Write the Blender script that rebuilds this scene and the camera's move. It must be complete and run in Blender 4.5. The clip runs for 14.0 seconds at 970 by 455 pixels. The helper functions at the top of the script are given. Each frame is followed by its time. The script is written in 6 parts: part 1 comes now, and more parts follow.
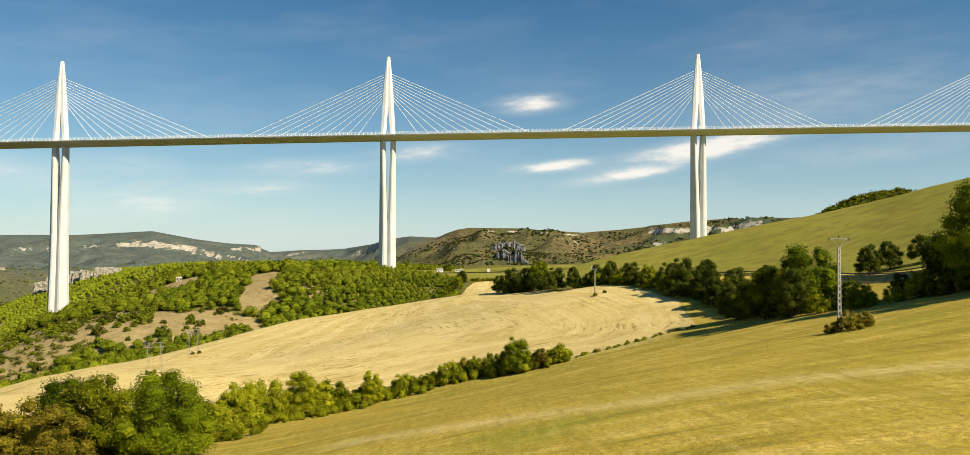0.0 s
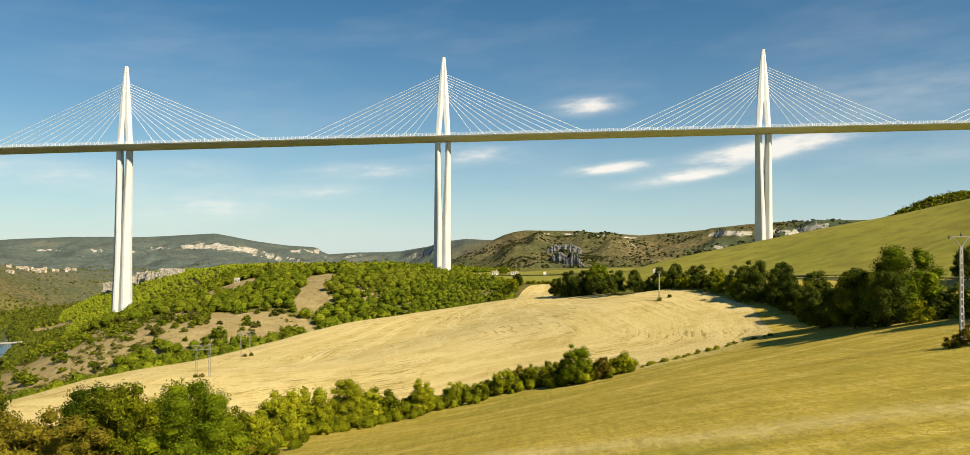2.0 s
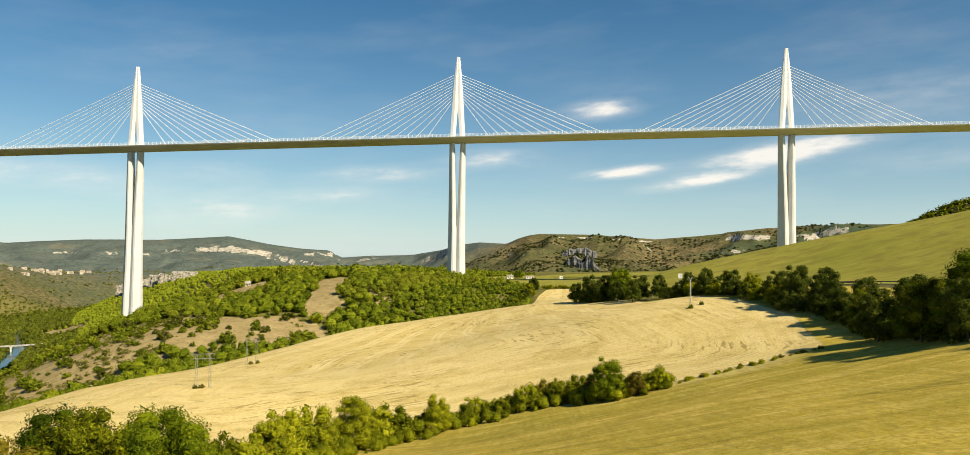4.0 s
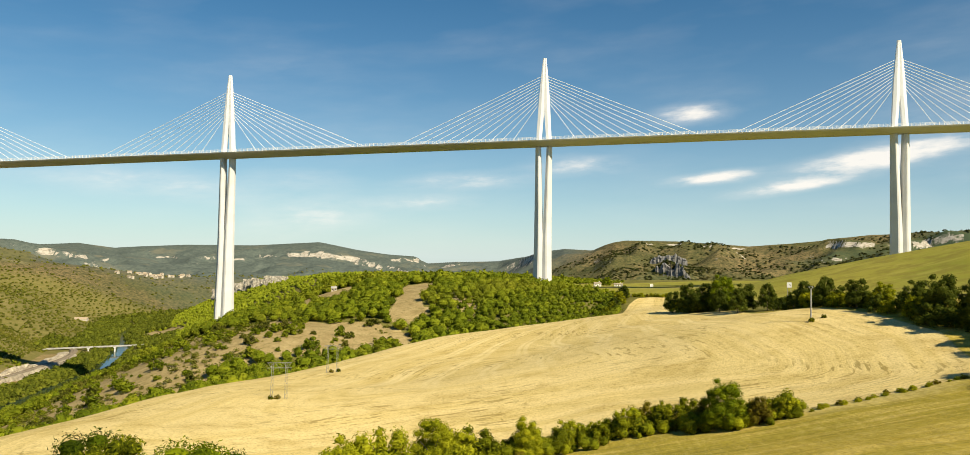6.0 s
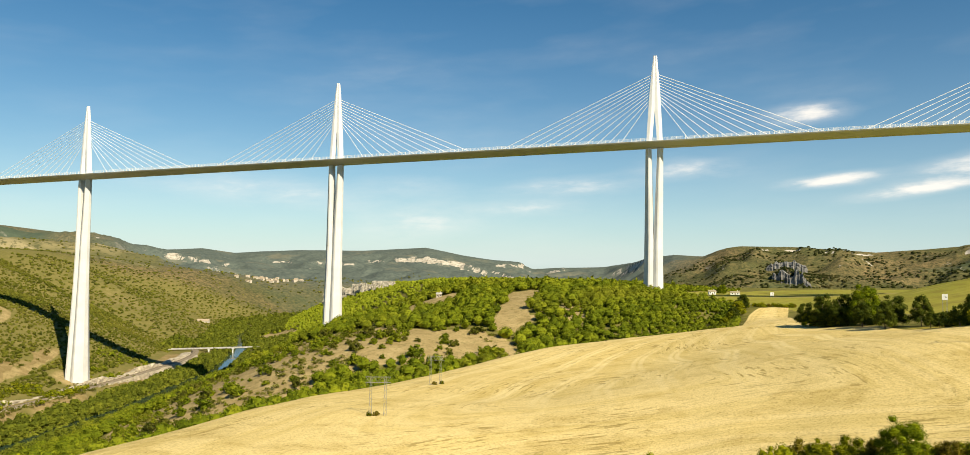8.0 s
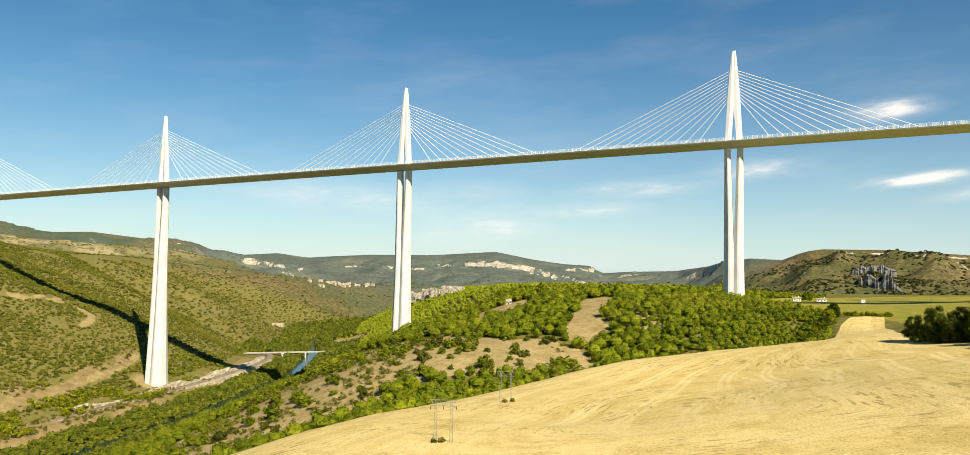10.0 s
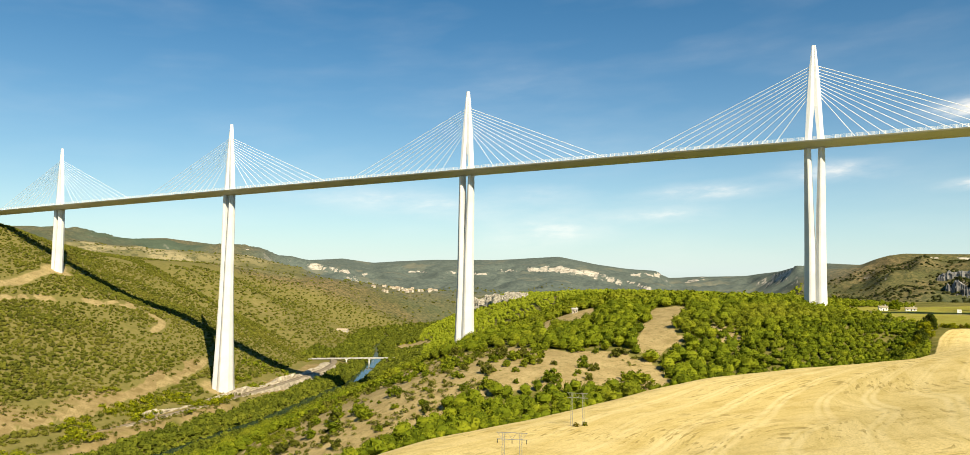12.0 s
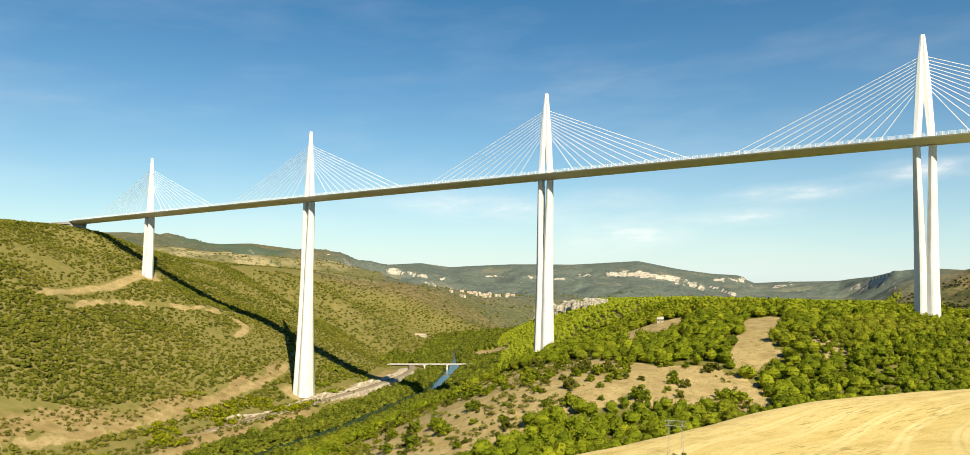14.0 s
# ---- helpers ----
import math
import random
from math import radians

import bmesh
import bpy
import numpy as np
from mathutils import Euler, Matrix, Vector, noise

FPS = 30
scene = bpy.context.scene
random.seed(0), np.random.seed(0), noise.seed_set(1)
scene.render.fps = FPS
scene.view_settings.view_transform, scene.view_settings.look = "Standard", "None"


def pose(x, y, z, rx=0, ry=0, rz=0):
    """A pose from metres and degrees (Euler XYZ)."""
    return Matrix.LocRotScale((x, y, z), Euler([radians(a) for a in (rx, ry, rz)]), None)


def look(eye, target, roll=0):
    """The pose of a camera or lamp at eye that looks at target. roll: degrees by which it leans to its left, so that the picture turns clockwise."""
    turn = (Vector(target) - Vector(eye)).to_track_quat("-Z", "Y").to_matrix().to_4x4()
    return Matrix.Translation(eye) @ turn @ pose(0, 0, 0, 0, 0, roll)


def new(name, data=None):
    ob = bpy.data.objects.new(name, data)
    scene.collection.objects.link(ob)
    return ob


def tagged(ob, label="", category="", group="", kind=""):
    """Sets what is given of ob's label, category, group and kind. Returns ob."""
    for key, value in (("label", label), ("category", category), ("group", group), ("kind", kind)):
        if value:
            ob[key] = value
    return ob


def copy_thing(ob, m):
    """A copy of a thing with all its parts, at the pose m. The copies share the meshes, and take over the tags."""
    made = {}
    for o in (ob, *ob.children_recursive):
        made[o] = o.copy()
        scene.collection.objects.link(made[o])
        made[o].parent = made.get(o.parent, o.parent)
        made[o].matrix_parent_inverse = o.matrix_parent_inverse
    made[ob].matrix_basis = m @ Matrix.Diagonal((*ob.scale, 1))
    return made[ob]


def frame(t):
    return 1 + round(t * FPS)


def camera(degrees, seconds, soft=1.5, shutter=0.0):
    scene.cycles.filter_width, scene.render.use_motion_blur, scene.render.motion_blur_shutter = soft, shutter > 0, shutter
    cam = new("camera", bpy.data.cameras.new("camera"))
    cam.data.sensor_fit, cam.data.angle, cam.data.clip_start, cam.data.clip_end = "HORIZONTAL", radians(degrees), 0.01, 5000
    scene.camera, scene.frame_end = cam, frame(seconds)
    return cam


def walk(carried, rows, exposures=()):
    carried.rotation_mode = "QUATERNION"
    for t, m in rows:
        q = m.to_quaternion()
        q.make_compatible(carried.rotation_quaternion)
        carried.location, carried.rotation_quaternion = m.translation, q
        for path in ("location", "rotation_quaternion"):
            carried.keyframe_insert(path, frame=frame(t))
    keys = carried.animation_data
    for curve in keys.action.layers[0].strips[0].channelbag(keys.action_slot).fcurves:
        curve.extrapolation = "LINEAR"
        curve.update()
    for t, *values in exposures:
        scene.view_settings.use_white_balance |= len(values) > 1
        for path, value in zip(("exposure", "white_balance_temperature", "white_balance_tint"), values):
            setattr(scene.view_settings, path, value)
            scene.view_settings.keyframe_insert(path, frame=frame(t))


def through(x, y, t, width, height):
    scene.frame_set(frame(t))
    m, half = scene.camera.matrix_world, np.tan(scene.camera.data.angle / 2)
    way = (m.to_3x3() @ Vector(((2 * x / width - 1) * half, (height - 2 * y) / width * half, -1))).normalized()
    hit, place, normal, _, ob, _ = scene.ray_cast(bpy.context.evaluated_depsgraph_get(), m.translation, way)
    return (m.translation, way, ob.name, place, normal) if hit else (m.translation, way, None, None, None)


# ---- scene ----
# camera: seconds, x, y, z, then yaw, pitch and roll in degrees
cam = camera(65.02, 14.0, soft=0.8)
ROWS = [
    (0.0, 0.01, 0.09, 170.05, -1.539, 1.390, 0.221),
    (0.1, 0.04, 0.68, 170.02, -0.956, 1.404, 0.243),
    (0.2, 0.06, 1.27, 169.99, 0.121, 1.417, 0.266),
    (0.3, 0.08, 1.86, 169.96, 1.197, 1.430, 0.289),
    (0.4, 0.11, 2.45, 169.93, 2.004, 1.443, 0.311),
    (0.5, 0.13, 3.04, 169.90, 2.946, 1.457, 0.334),
    (1.0, 0.07, 6.15, 169.70, 3.043, 1.484, 0.404),
    (1.5, -0.10, 9.57, 169.54, 2.851, 1.521, 0.412),
    (2.0, -0.22, 13.13, 169.43, 2.637, 1.581, 0.367),
    (2.2, -0.47, 14.79, 169.41, 2.567, 1.609, 0.388),
    (4.3, -3.10, 32.23, 169.26, 4.297, 1.905, 0.613),
    (4.5, -3.35, 33.89, 169.25, 5.747, 1.933, 0.634),
    (5.0, -4.19, 38.86, 169.08, 7.688, 2.037, 0.731),
    (5.5, -5.14, 43.84, 168.87, 9.040, 2.151, 0.784),
    (6.0, -6.27, 48.79, 168.69, 10.024, 2.273, 0.830),
    (6.5, -7.56, 53.65, 168.57, 12.178, 2.360, 0.911),
    (7.0, -8.92, 58.39, 168.53, 14.447, 2.434, 0.988),
    (7.5, -10.29, 63.05, 168.55, 16.374, 2.519, 1.054),
    (7.7, -10.96, 64.74, 168.78, 17.074, 2.538, 1.040),
    (9.8, -18.01, 82.40, 171.17, 22.130, 2.737, 0.893),
    (10.0, -18.69, 84.08, 171.40, 23.110, 2.756, 0.879),
    (10.5, -21.05, 88.51, 172.05, 24.934, 2.809, 0.926),
    (11.0, -23.51, 92.92, 172.68, 25.806, 2.879, 0.929),
    (11.5, -26.00, 97.29, 173.28, 26.675, 2.947, 0.876),
    (12.0, -28.61, 101.59, 173.96, 27.804, 3.025, 0.834),
    (12.5, -31.40, 105.80, 174.70, 29.125, 3.101, 0.818),
    (13.0, -34.37, 109.92, 175.45, 30.611, 3.135, 0.807),
    (13.5, -37.47, 113.97, 176.21, 32.065, 3.181, 0.831),
    (14.0, -40.60, 117.99, 176.99, 33.579, 3.235, 0.857),
]
walk(cam, [(t, pose(x, y, z, 90 + pitch, 0, yaw) @ pose(0, 0, 0, 0, 0, roll)) for t, x, y, z, yaw, pitch, roll in ROWS],
     exposures=((0.0, 0.48, 6850, 10), (7.0, 0.56, 6850, 10), (10.0, 0.65, 6850, 10), (14.0, 0.76, 6850, 10)))

# ---- world, sun, exposure ----
SUN_TO = Vector((0.95, -0.71, 1.0)).normalized()
SUN_EL = math.asin(SUN_TO.z)
SUN_AZ = math.atan2(SUN_TO.x, SUN_TO.y)


def link(nt, a, b):
    nt.links.new(a, b)


def math_node(nt, op, a, b=None, c=None):
    n = nt.nodes.new("ShaderNodeMath")
    n.operation = op
    for i, v in enumerate((a, b, c)):
        if v is None:
            continue
        if isinstance(v, (int, float)):
            n.inputs[i].default_value = v
        else:
            link(nt, v, n.inputs[i])
    return n.outputs[0]


def mix_col(nt, fac, a, b, blend="MIX"):
    n = nt.nodes.new("ShaderNodeMix")
    n.data_type, n.blend_type = "RGBA", blend
    for i, v in ((0, fac), (6, a), (7, b)):
        if isinstance(v, (int, float)):
            n.inputs[i].default_value = v
        elif isinstance(v, tuple):
            n.inputs[i].default_value = (*v[:3], 1)
        else:
            link(nt, v, n.inputs[i])
    return n.outputs[2]


def ramp(nt, fac, *stops):
    n = nt.nodes.new("ShaderNodeValToRGB")
    el = n.color_ramp.elements
    while len(el) < len(stops):
        el.new(0.5)
    for e, (p, c) in zip(el, stops):
        e.position = p
        e.color = (*c, 1) if isinstance(c, tuple) else (c, c, c, 1)
    link(nt, fac, n.inputs[0])
    return n.outputs[0]


def noise_tex(nt, scale, detail=4.0, rough=0.55, vec=None, out=0):
    n = nt.nodes.new("ShaderNodeTexNoise")
    n.inputs["Scale"].default_value, n.inputs["Detail"].default_value, n.inputs["Roughness"].default_value = scale, detail, rough
    if vec is not None:
        link(nt, vec, n.inputs["Vector"])
    return n.outputs[out]


def make_world():
    w = bpy.data.worlds.new("sky")
    scene.world = w
    w.use_nodes = True
    nt = w.node_tree
    nt.nodes.clear()
    out = nt.nodes.new("ShaderNodeOutputWorld")
    bg = nt.nodes.new("ShaderNodeBackground")
    link(nt, bg.outputs[0], out.inputs[0])
    sky = nt.nodes.new("ShaderNodeTexSky")
    sky.sky_type = "NISHITA"
    sky.sun_disc = False
    sky.sun_elevation, sky.sun_rotation = SUN_EL, SUN_AZ
    sky.altitude, sky.air_density, sky.dust_density, sky.ozone_density = 500, 1.0, 0.15, 2.0
    tc = nt.nodes.new("ShaderNodeTexCoord")
    sep = nt.nodes.new("ShaderNodeSeparateXYZ")
    link(nt, tc.outputs["Generated"], sep.inputs[0])
    az = math_node(nt, "MULTIPLY", math_node(nt, "ARCTAN2", sep.outputs[0], sep.outputs[1]), 57.2958)
    el = math_node(nt, "MULTIPLY", math_node(nt, "ARCSINE", sep.outputs[2]), 57.2958)
    comb = nt.nodes.new("ShaderNodeCombineXYZ")
    link(nt, math_node(nt, "MULTIPLY", az, 0.28), comb.inputs[0])
    link(nt, math_node(nt, "ADD", math_node(nt, "MULTIPLY", el, 1.1), math_node(nt, "MULTIPLY", az, -0.06)), comb.inputs[1])
    fine = noise_tex(nt, 1.1, 7, 0.6, comb.outputs[0])
    broad = noise_tex(nt, 0.22, 4, 0.5, comb.outputs[0])
    # cirrus and small clouds: azimuth, elevation, half width, half height, tilt, density
    clouds = [(5.0, 10.6, 2.4, 0.65, 0.05, 1.0), (6.6, 6.0, 2.6, 0.40, 0.10, 1.3), (12.0, 5.3, 3.4, 0.40, 0.14, 1.1),
              (17.6, 7.1, 5.0, 0.72, 0.15, 1.4), (-3.2, 7.0, 3.2, 0.65, 0.03, 0.6), (-22.6, 2.9, 5.0, 1.3, 0.12, 0.5),
              (-33.5, 4.8, 8.5, 1.1, -0.06, 0.42), (-11.5, 5.7, 5.2, 0.7, 0.06, 0.5), (-14.3, 4.1, 3.2, 0.55, 0.04, 0.5),
              (26.0, 10.3, 9.0, 1.9, 0.12, 0.28), (28.0, 6.4, 8.0, 1.0, 0.08, 0.25), (-23.6, 5.6, 3.6, 0.8, 0.0, 0.3)]
    total = None
    for a, e, ha, he, tilt, dens in clouds:
        da = math_node(nt, "SUBTRACT", az, a)
        de = math_node(nt, "SUBTRACT", math_node(nt, "SUBTRACT", el, e), math_node(nt, "MULTIPLY", da, tilt))
        r2 = math_node(nt, "ADD", math_node(nt, "POWER", math_node(nt, "ABSOLUTE", math_node(nt, "DIVIDE", da, ha)), 2.0),
                       math_node(nt, "POWER", math_node(nt, "ABSOLUTE", math_node(nt, "DIVIDE", de, he)), 2.0))
        m = math_node(nt, "MULTIPLY", math_node(nt, "POWER", 2.718, math_node(nt, "MULTIPLY", r2, -1.1)), dens)
        total = m if total is None else math_node(nt, "ADD", total, m)
    wisp = math_node(nt, "ADD", math_node(nt, "MULTIPLY", math_node(nt, "SUBTRACT", fine, 0.5), 1.7), 0.66)
    cover = math_node(nt, "MULTIPLY", total, wisp)
    cover = ramp(nt, cover, (0.03, 0.0), (0.25, 0.17), (0.50, 0.62), (0.72, 0.88))
    veil = math_node(nt, "MULTIPLY", ramp(nt, broad, (0.45, 0.0), (0.75, 1.0)), math_node(nt, "MULTIPLY", fine, 0.16))
    cover = math_node(nt, "MINIMUM", math_node(nt, "MAXIMUM", math_node(nt, "ADD", cover, veil), 0.0), 0.92)
    col = mix_col(nt, 1.0, sky.outputs[0], (0.84, 0.99, 1.02), "MULTIPLY")
    hs = nt.nodes.new("ShaderNodeHueSaturation")
    hs.inputs["Saturation"].default_value = 1.30
    link(nt, col, hs.inputs["Color"])
    # pale haze towards the horizon, all round
    haze = math_node(nt, "MULTIPLY", math_node(nt, "POWER", 2.718, math_node(nt, "MULTIPLY", math_node(nt, "ABSOLUTE", el), -0.14)), 0.62)
    clear = mix_col(nt, haze, hs.outputs[0], (7.7, 9.8, 11.5))
    link(nt, mix_col(nt, cover, clear, (12.5, 12.2, 11.6)), bg.inputs[0])
    bg.inputs[1].default_value = 0.0575


make_world()
sun = new("sun", bpy.data.lights.new("sun", "SUN"))
sun.data.energy, sun.data.angle, sun.data.color = 5.0, radians(0.53), (1.0, 0.905, 0.69)
sun.matrix_world = look(SUN_TO * 1000, (0, 0, 0))


# ---- materials ----
def shader(name, rough=0.8, spec=0.3):
    m = bpy.data.materials.new(name)
    m.use_nodes = True
    nt = m.node_tree
    p = nt.nodes["Principled BSDF"]
    p.inputs["Roughness"].default_value = rough
    p.inputs["Specular IOR Level"].default_value = spec
    return m, nt, p


def place(nt):
    g = nt.nodes.new("ShaderNodeNewGeometry")
    return g


def bump(nt, p, height, strength, dist):
    b = nt.nodes.new("ShaderNodeBump")
    b.inputs["Strength"].default_value, b.inputs["Distance"].default_value = strength, dist
    link(nt, height, b.inputs["Height"])
    link(nt, b.outputs[0], p.inputs["Normal"])


def surface(name, dark, light, scale=1.0, rough=0.8, grain=12.0, strength=0.3, dist=0.02, spec=0.3, metal=0.0):
    """A plain material with large stains and a fine grain, at scale per metre."""
    m, nt, p = shader(name, rough, spec)
    p.inputs["Metallic"].default_value = metal
    pos = place(nt).outputs["Position"]
    a = noise_tex(nt, scale, 5, 0.6, pos)
    b = noise_tex(nt, scale * grain, 3, 0.6, pos)
    f = math_node(nt, "ADD", math_node(nt, "MULTIPLY", a, 0.7), math_node(nt, "MULTIPLY", b, 0.3))
    link(nt, ramp(nt, f, (0.35, dark), (0.65, light)), p.inputs["Base Color"])
    bump(nt, p, b, strength, dist)
    return m


def foliage(name, dark, mid, light, warm=None, through=0.14, mixed=0.34):
    """Leaves: each clump differs, trees differ, and stands differ over tens of metres."""
    m, nt, p = shader(name, 0.85, 0.02)
    g = place(nt)
    oi = nt.nodes.new("ShaderNodeObjectInfo")
    stand = noise_tex(nt, 0.012, 3, 0.6, g.outputs["Position"])
    crown = noise_tex(nt, 0.11, 2, 0.5, g.outputs["Position"])
    f = math_node(nt, "ADD", math_node(nt, "MULTIPLY", g.outputs["Random Per Island"], mixed), math_node(nt, "MULTIPLY", crown, 0.44))
    f = math_node(nt, "ADD", f, math_node(nt, "MULTIPLY", oi.outputs["Random"], 0.22))
    c = ramp(nt, f, (0.2, dark), (0.5, mid), (0.85, light))
    if warm:
        c = mix_col(nt, math_node(nt, "MULTIPLY", ramp(nt, stand, (0.5, 0.0), (0.68, 1.0)), 0.4), c, warm)
    link(nt, c, p.inputs["Base Color"])
    t = nt.nodes.new("ShaderNodeBsdfTranslucent")
    link(nt, c, t.inputs[0])
    mx = nt.nodes.new("ShaderNodeMixShader")
    mx.inputs[0].default_value = through
    link(nt, p.outputs[0], mx.inputs[1])
    link(nt, t.outputs[0], mx.inputs[2])
    link(nt, mx.outputs[0], nt.nodes["Material Output"].inputs[0])
    return m


MAT = {
    "concrete": surface("pale_concrete", (0.55, 0.545, 0.525), (0.69, 0.685, 0.665), 0.05, 0.75, 30, 0.15, 0.05),
    "old_concrete": surface("weathered_concrete", (0.30, 0.29, 0.26), (0.48, 0.46, 0.42), 0.2, 0.85, 14, 0.3, 0.03),
    "steel_white": surface("white_painted_steel", (0.74, 0.75, 0.75), (0.82, 0.82, 0.81), 0.08, 0.4, 10, 0.05, 0.01, 0.5),
    "deck_steel": surface("grey_painted_steel", (0.50, 0.48, 0.42), (0.60, 0.58, 0.52), 0.03, 0.5, 20, 0.05, 0.02, 0.4),
    "cable": surface("white_cable_sheath", (0.78, 0.78, 0.78), (0.85, 0.85, 0.85), 0.5, 0.4, 5, 0.02, 0.01, 0.5),
    "asphalt": surface("asphalt", (0.045, 0.045, 0.047), (0.075, 0.073, 0.07), 0.1, 0.9, 40, 0.3, 0.01),
    "verge": surface("dry_verge_grass", (0.17, 0.145, 0.036), (0.34, 0.28, 0.09), 0.25, 0.95, 10, 0.6, 0.06),
    # weathered stone; its darkest blotches also stand for shadow in the clefts
    "crag_stone": surface("weathered_shaded_crag", (0.07, 0.066, 0.055), (0.62, 0.56, 0.45), 0.30, 0.9, 4, 0.9, 0.5),
    "pale_tile": surface("faded_roof_tile", (0.36, 0.27, 0.18), (0.50, 0.40, 0.28), 0.8, 0.85, 8, 0.5, 0.04),
    "gravel": surface("pale_gravel", (0.26, 0.215, 0.135), (0.40, 0.34, 0.23), 0.12, 0.95, 12, 0.5, 0.06),
    "ballast": surface("rail_ballast", (0.17, 0.135, 0.09), (0.29, 0.235, 0.16), 0.3, 0.95, 12, 0.6, 0.06),
    "limestone": surface("limestone", (0.20, 0.165, 0.115), (0.58, 0.50, 0.37), 0.16, 0.9, 6, 0.9, 0.5),
    # limestone darkened so the sunlit hill cliffs look shaded
    "shade_grey_stone": surface("shade_grey_cliff_stone", (0.085, 0.085, 0.085), (0.27, 0.26, 0.24), 0.05, 0.9, 5, 0.6, 0.8),
    "bark": surface("bark", (0.07, 0.055, 0.04), (0.16, 0.13, 0.10), 1.5, 0.95, 9, 0.8, 0.03),
    "plaster": surface("cream_plaster", (0.46, 0.40, 0.31), (0.58, 0.52, 0.42), 0.3, 0.9, 10, 0.2, 0.01),
    "white_wall": surface("white_plaster", (0.74, 0.73, 0.70), (0.82, 0.81, 0.78), 0.3, 0.85, 10, 0.2, 0.01),
    "tile": surface("clay_roof_tile", (0.26, 0.13, 0.08), (0.42, 0.24, 0.15), 0.8, 0.85, 8, 0.5, 0.04),
    "galvanised": surface("galvanised_steel", (0.26, 0.26, 0.25), (0.38, 0.38, 0.37), 1.0, 0.5, 8, 0.1, 0.01, 0.5, 0.6),
    "dark_glass": surface("dark_glass", (0.02, 0.025, 0.03), (0.04, 0.045, 0.05), 0.5, 0.1, 4, 0.02, 0.01, 0.6),
    "wood_leaf": foliage("oak_wood_leaves", (0.040, 0.060, 0.006), (0.136, 0.168, 0.010), (0.275, 0.288, 0.019), (0.23, 0.215, 0.022)),
    "oak_leaf": foliage("oak_leaves", (0.008, 0.017, 0.002), (0.092, 0.128, 0.006), (0.330, 0.355, 0.012), None, 0.14, 0.30),
    "hedge_leaf": foliage("hedge_leaves", (0.016, 0.026, 0.003), (0.155, 0.168, 0.007), (0.420, 0.395, 0.016), None, 0.14, 0.30),
    # darker copy of the hedge leaves: the belt's shaded side is in the colour
    "shaded_belt_leaf": foliage("shaded_belt_leaves", (0.016, 0.026, 0.005), (0.056, 0.074, 0.009), (0.130, 0.145, 0.018), None, 0.1),
    "bright_leaf": foliage("young_leaves", (0.060, 0.080, 0.006), (0.24, 0.25, 0.010), (0.45, 0.43, 0.022)),
    "brown_leaf": foliage("russet_leaves", (0.026, 0.022, 0.004), (0.150, 0.122, 0.012), (0.34, 0.275, 0.026), None, 0.14, 0.30),
    "scrub_leaf": foliage("scrub_leaves", (0.038, 0.046, 0.008), (0.096, 0.103, 0.014), (0.185, 0.180, 0.026), (0.19, 0.165, 0.032)),
    "dry_grass": foliage("dry_grass", (0.42, 0.315, 0.060), (0.58, 0.43, 0.088), (0.74, 0.57, 0.16), None, 0.45),
    "far_scrub_leaf": foliage("far_scrub_leaves", (0.060, 0.070, 0.012), (0.150, 0.155, 0.024), (0.260, 0.245, 0.045), (0.24, 0.205, 0.048), 0.2),
    "river_leaf": foliage("riverside_leaves", (0.032, 0.044, 0.007), (0.110, 0.128, 0.014), (0.225, 0.230, 0.026)),
    "heath_leaf": foliage("heath_scrub_leaves", (0.020, 0.026, 0.008), (0.055, 0.062, 0.018), (0.105, 0.105, 0.034), (0.12, 0.095, 0.035)),
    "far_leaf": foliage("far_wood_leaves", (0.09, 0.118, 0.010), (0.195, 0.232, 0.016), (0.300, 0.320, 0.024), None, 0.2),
}


def water_material():
    m, nt, p = shader("river_water", 0.08, 0.16)
    pos = place(nt).outputs["Position"]
    n = noise_tex(nt, 0.02, 3, 0.5, pos)
    link(nt, ramp(nt, n, (0.3, (0.014, 0.034, 0.022)), (0.7, (0.024, 0.048, 0.034))), p.inputs["Base Color"])
    bump(nt, p, noise_tex(nt, 0.5, 4, 0.6, pos), 0.08, 0.1)
    return m


MAT["water"] = water_material()


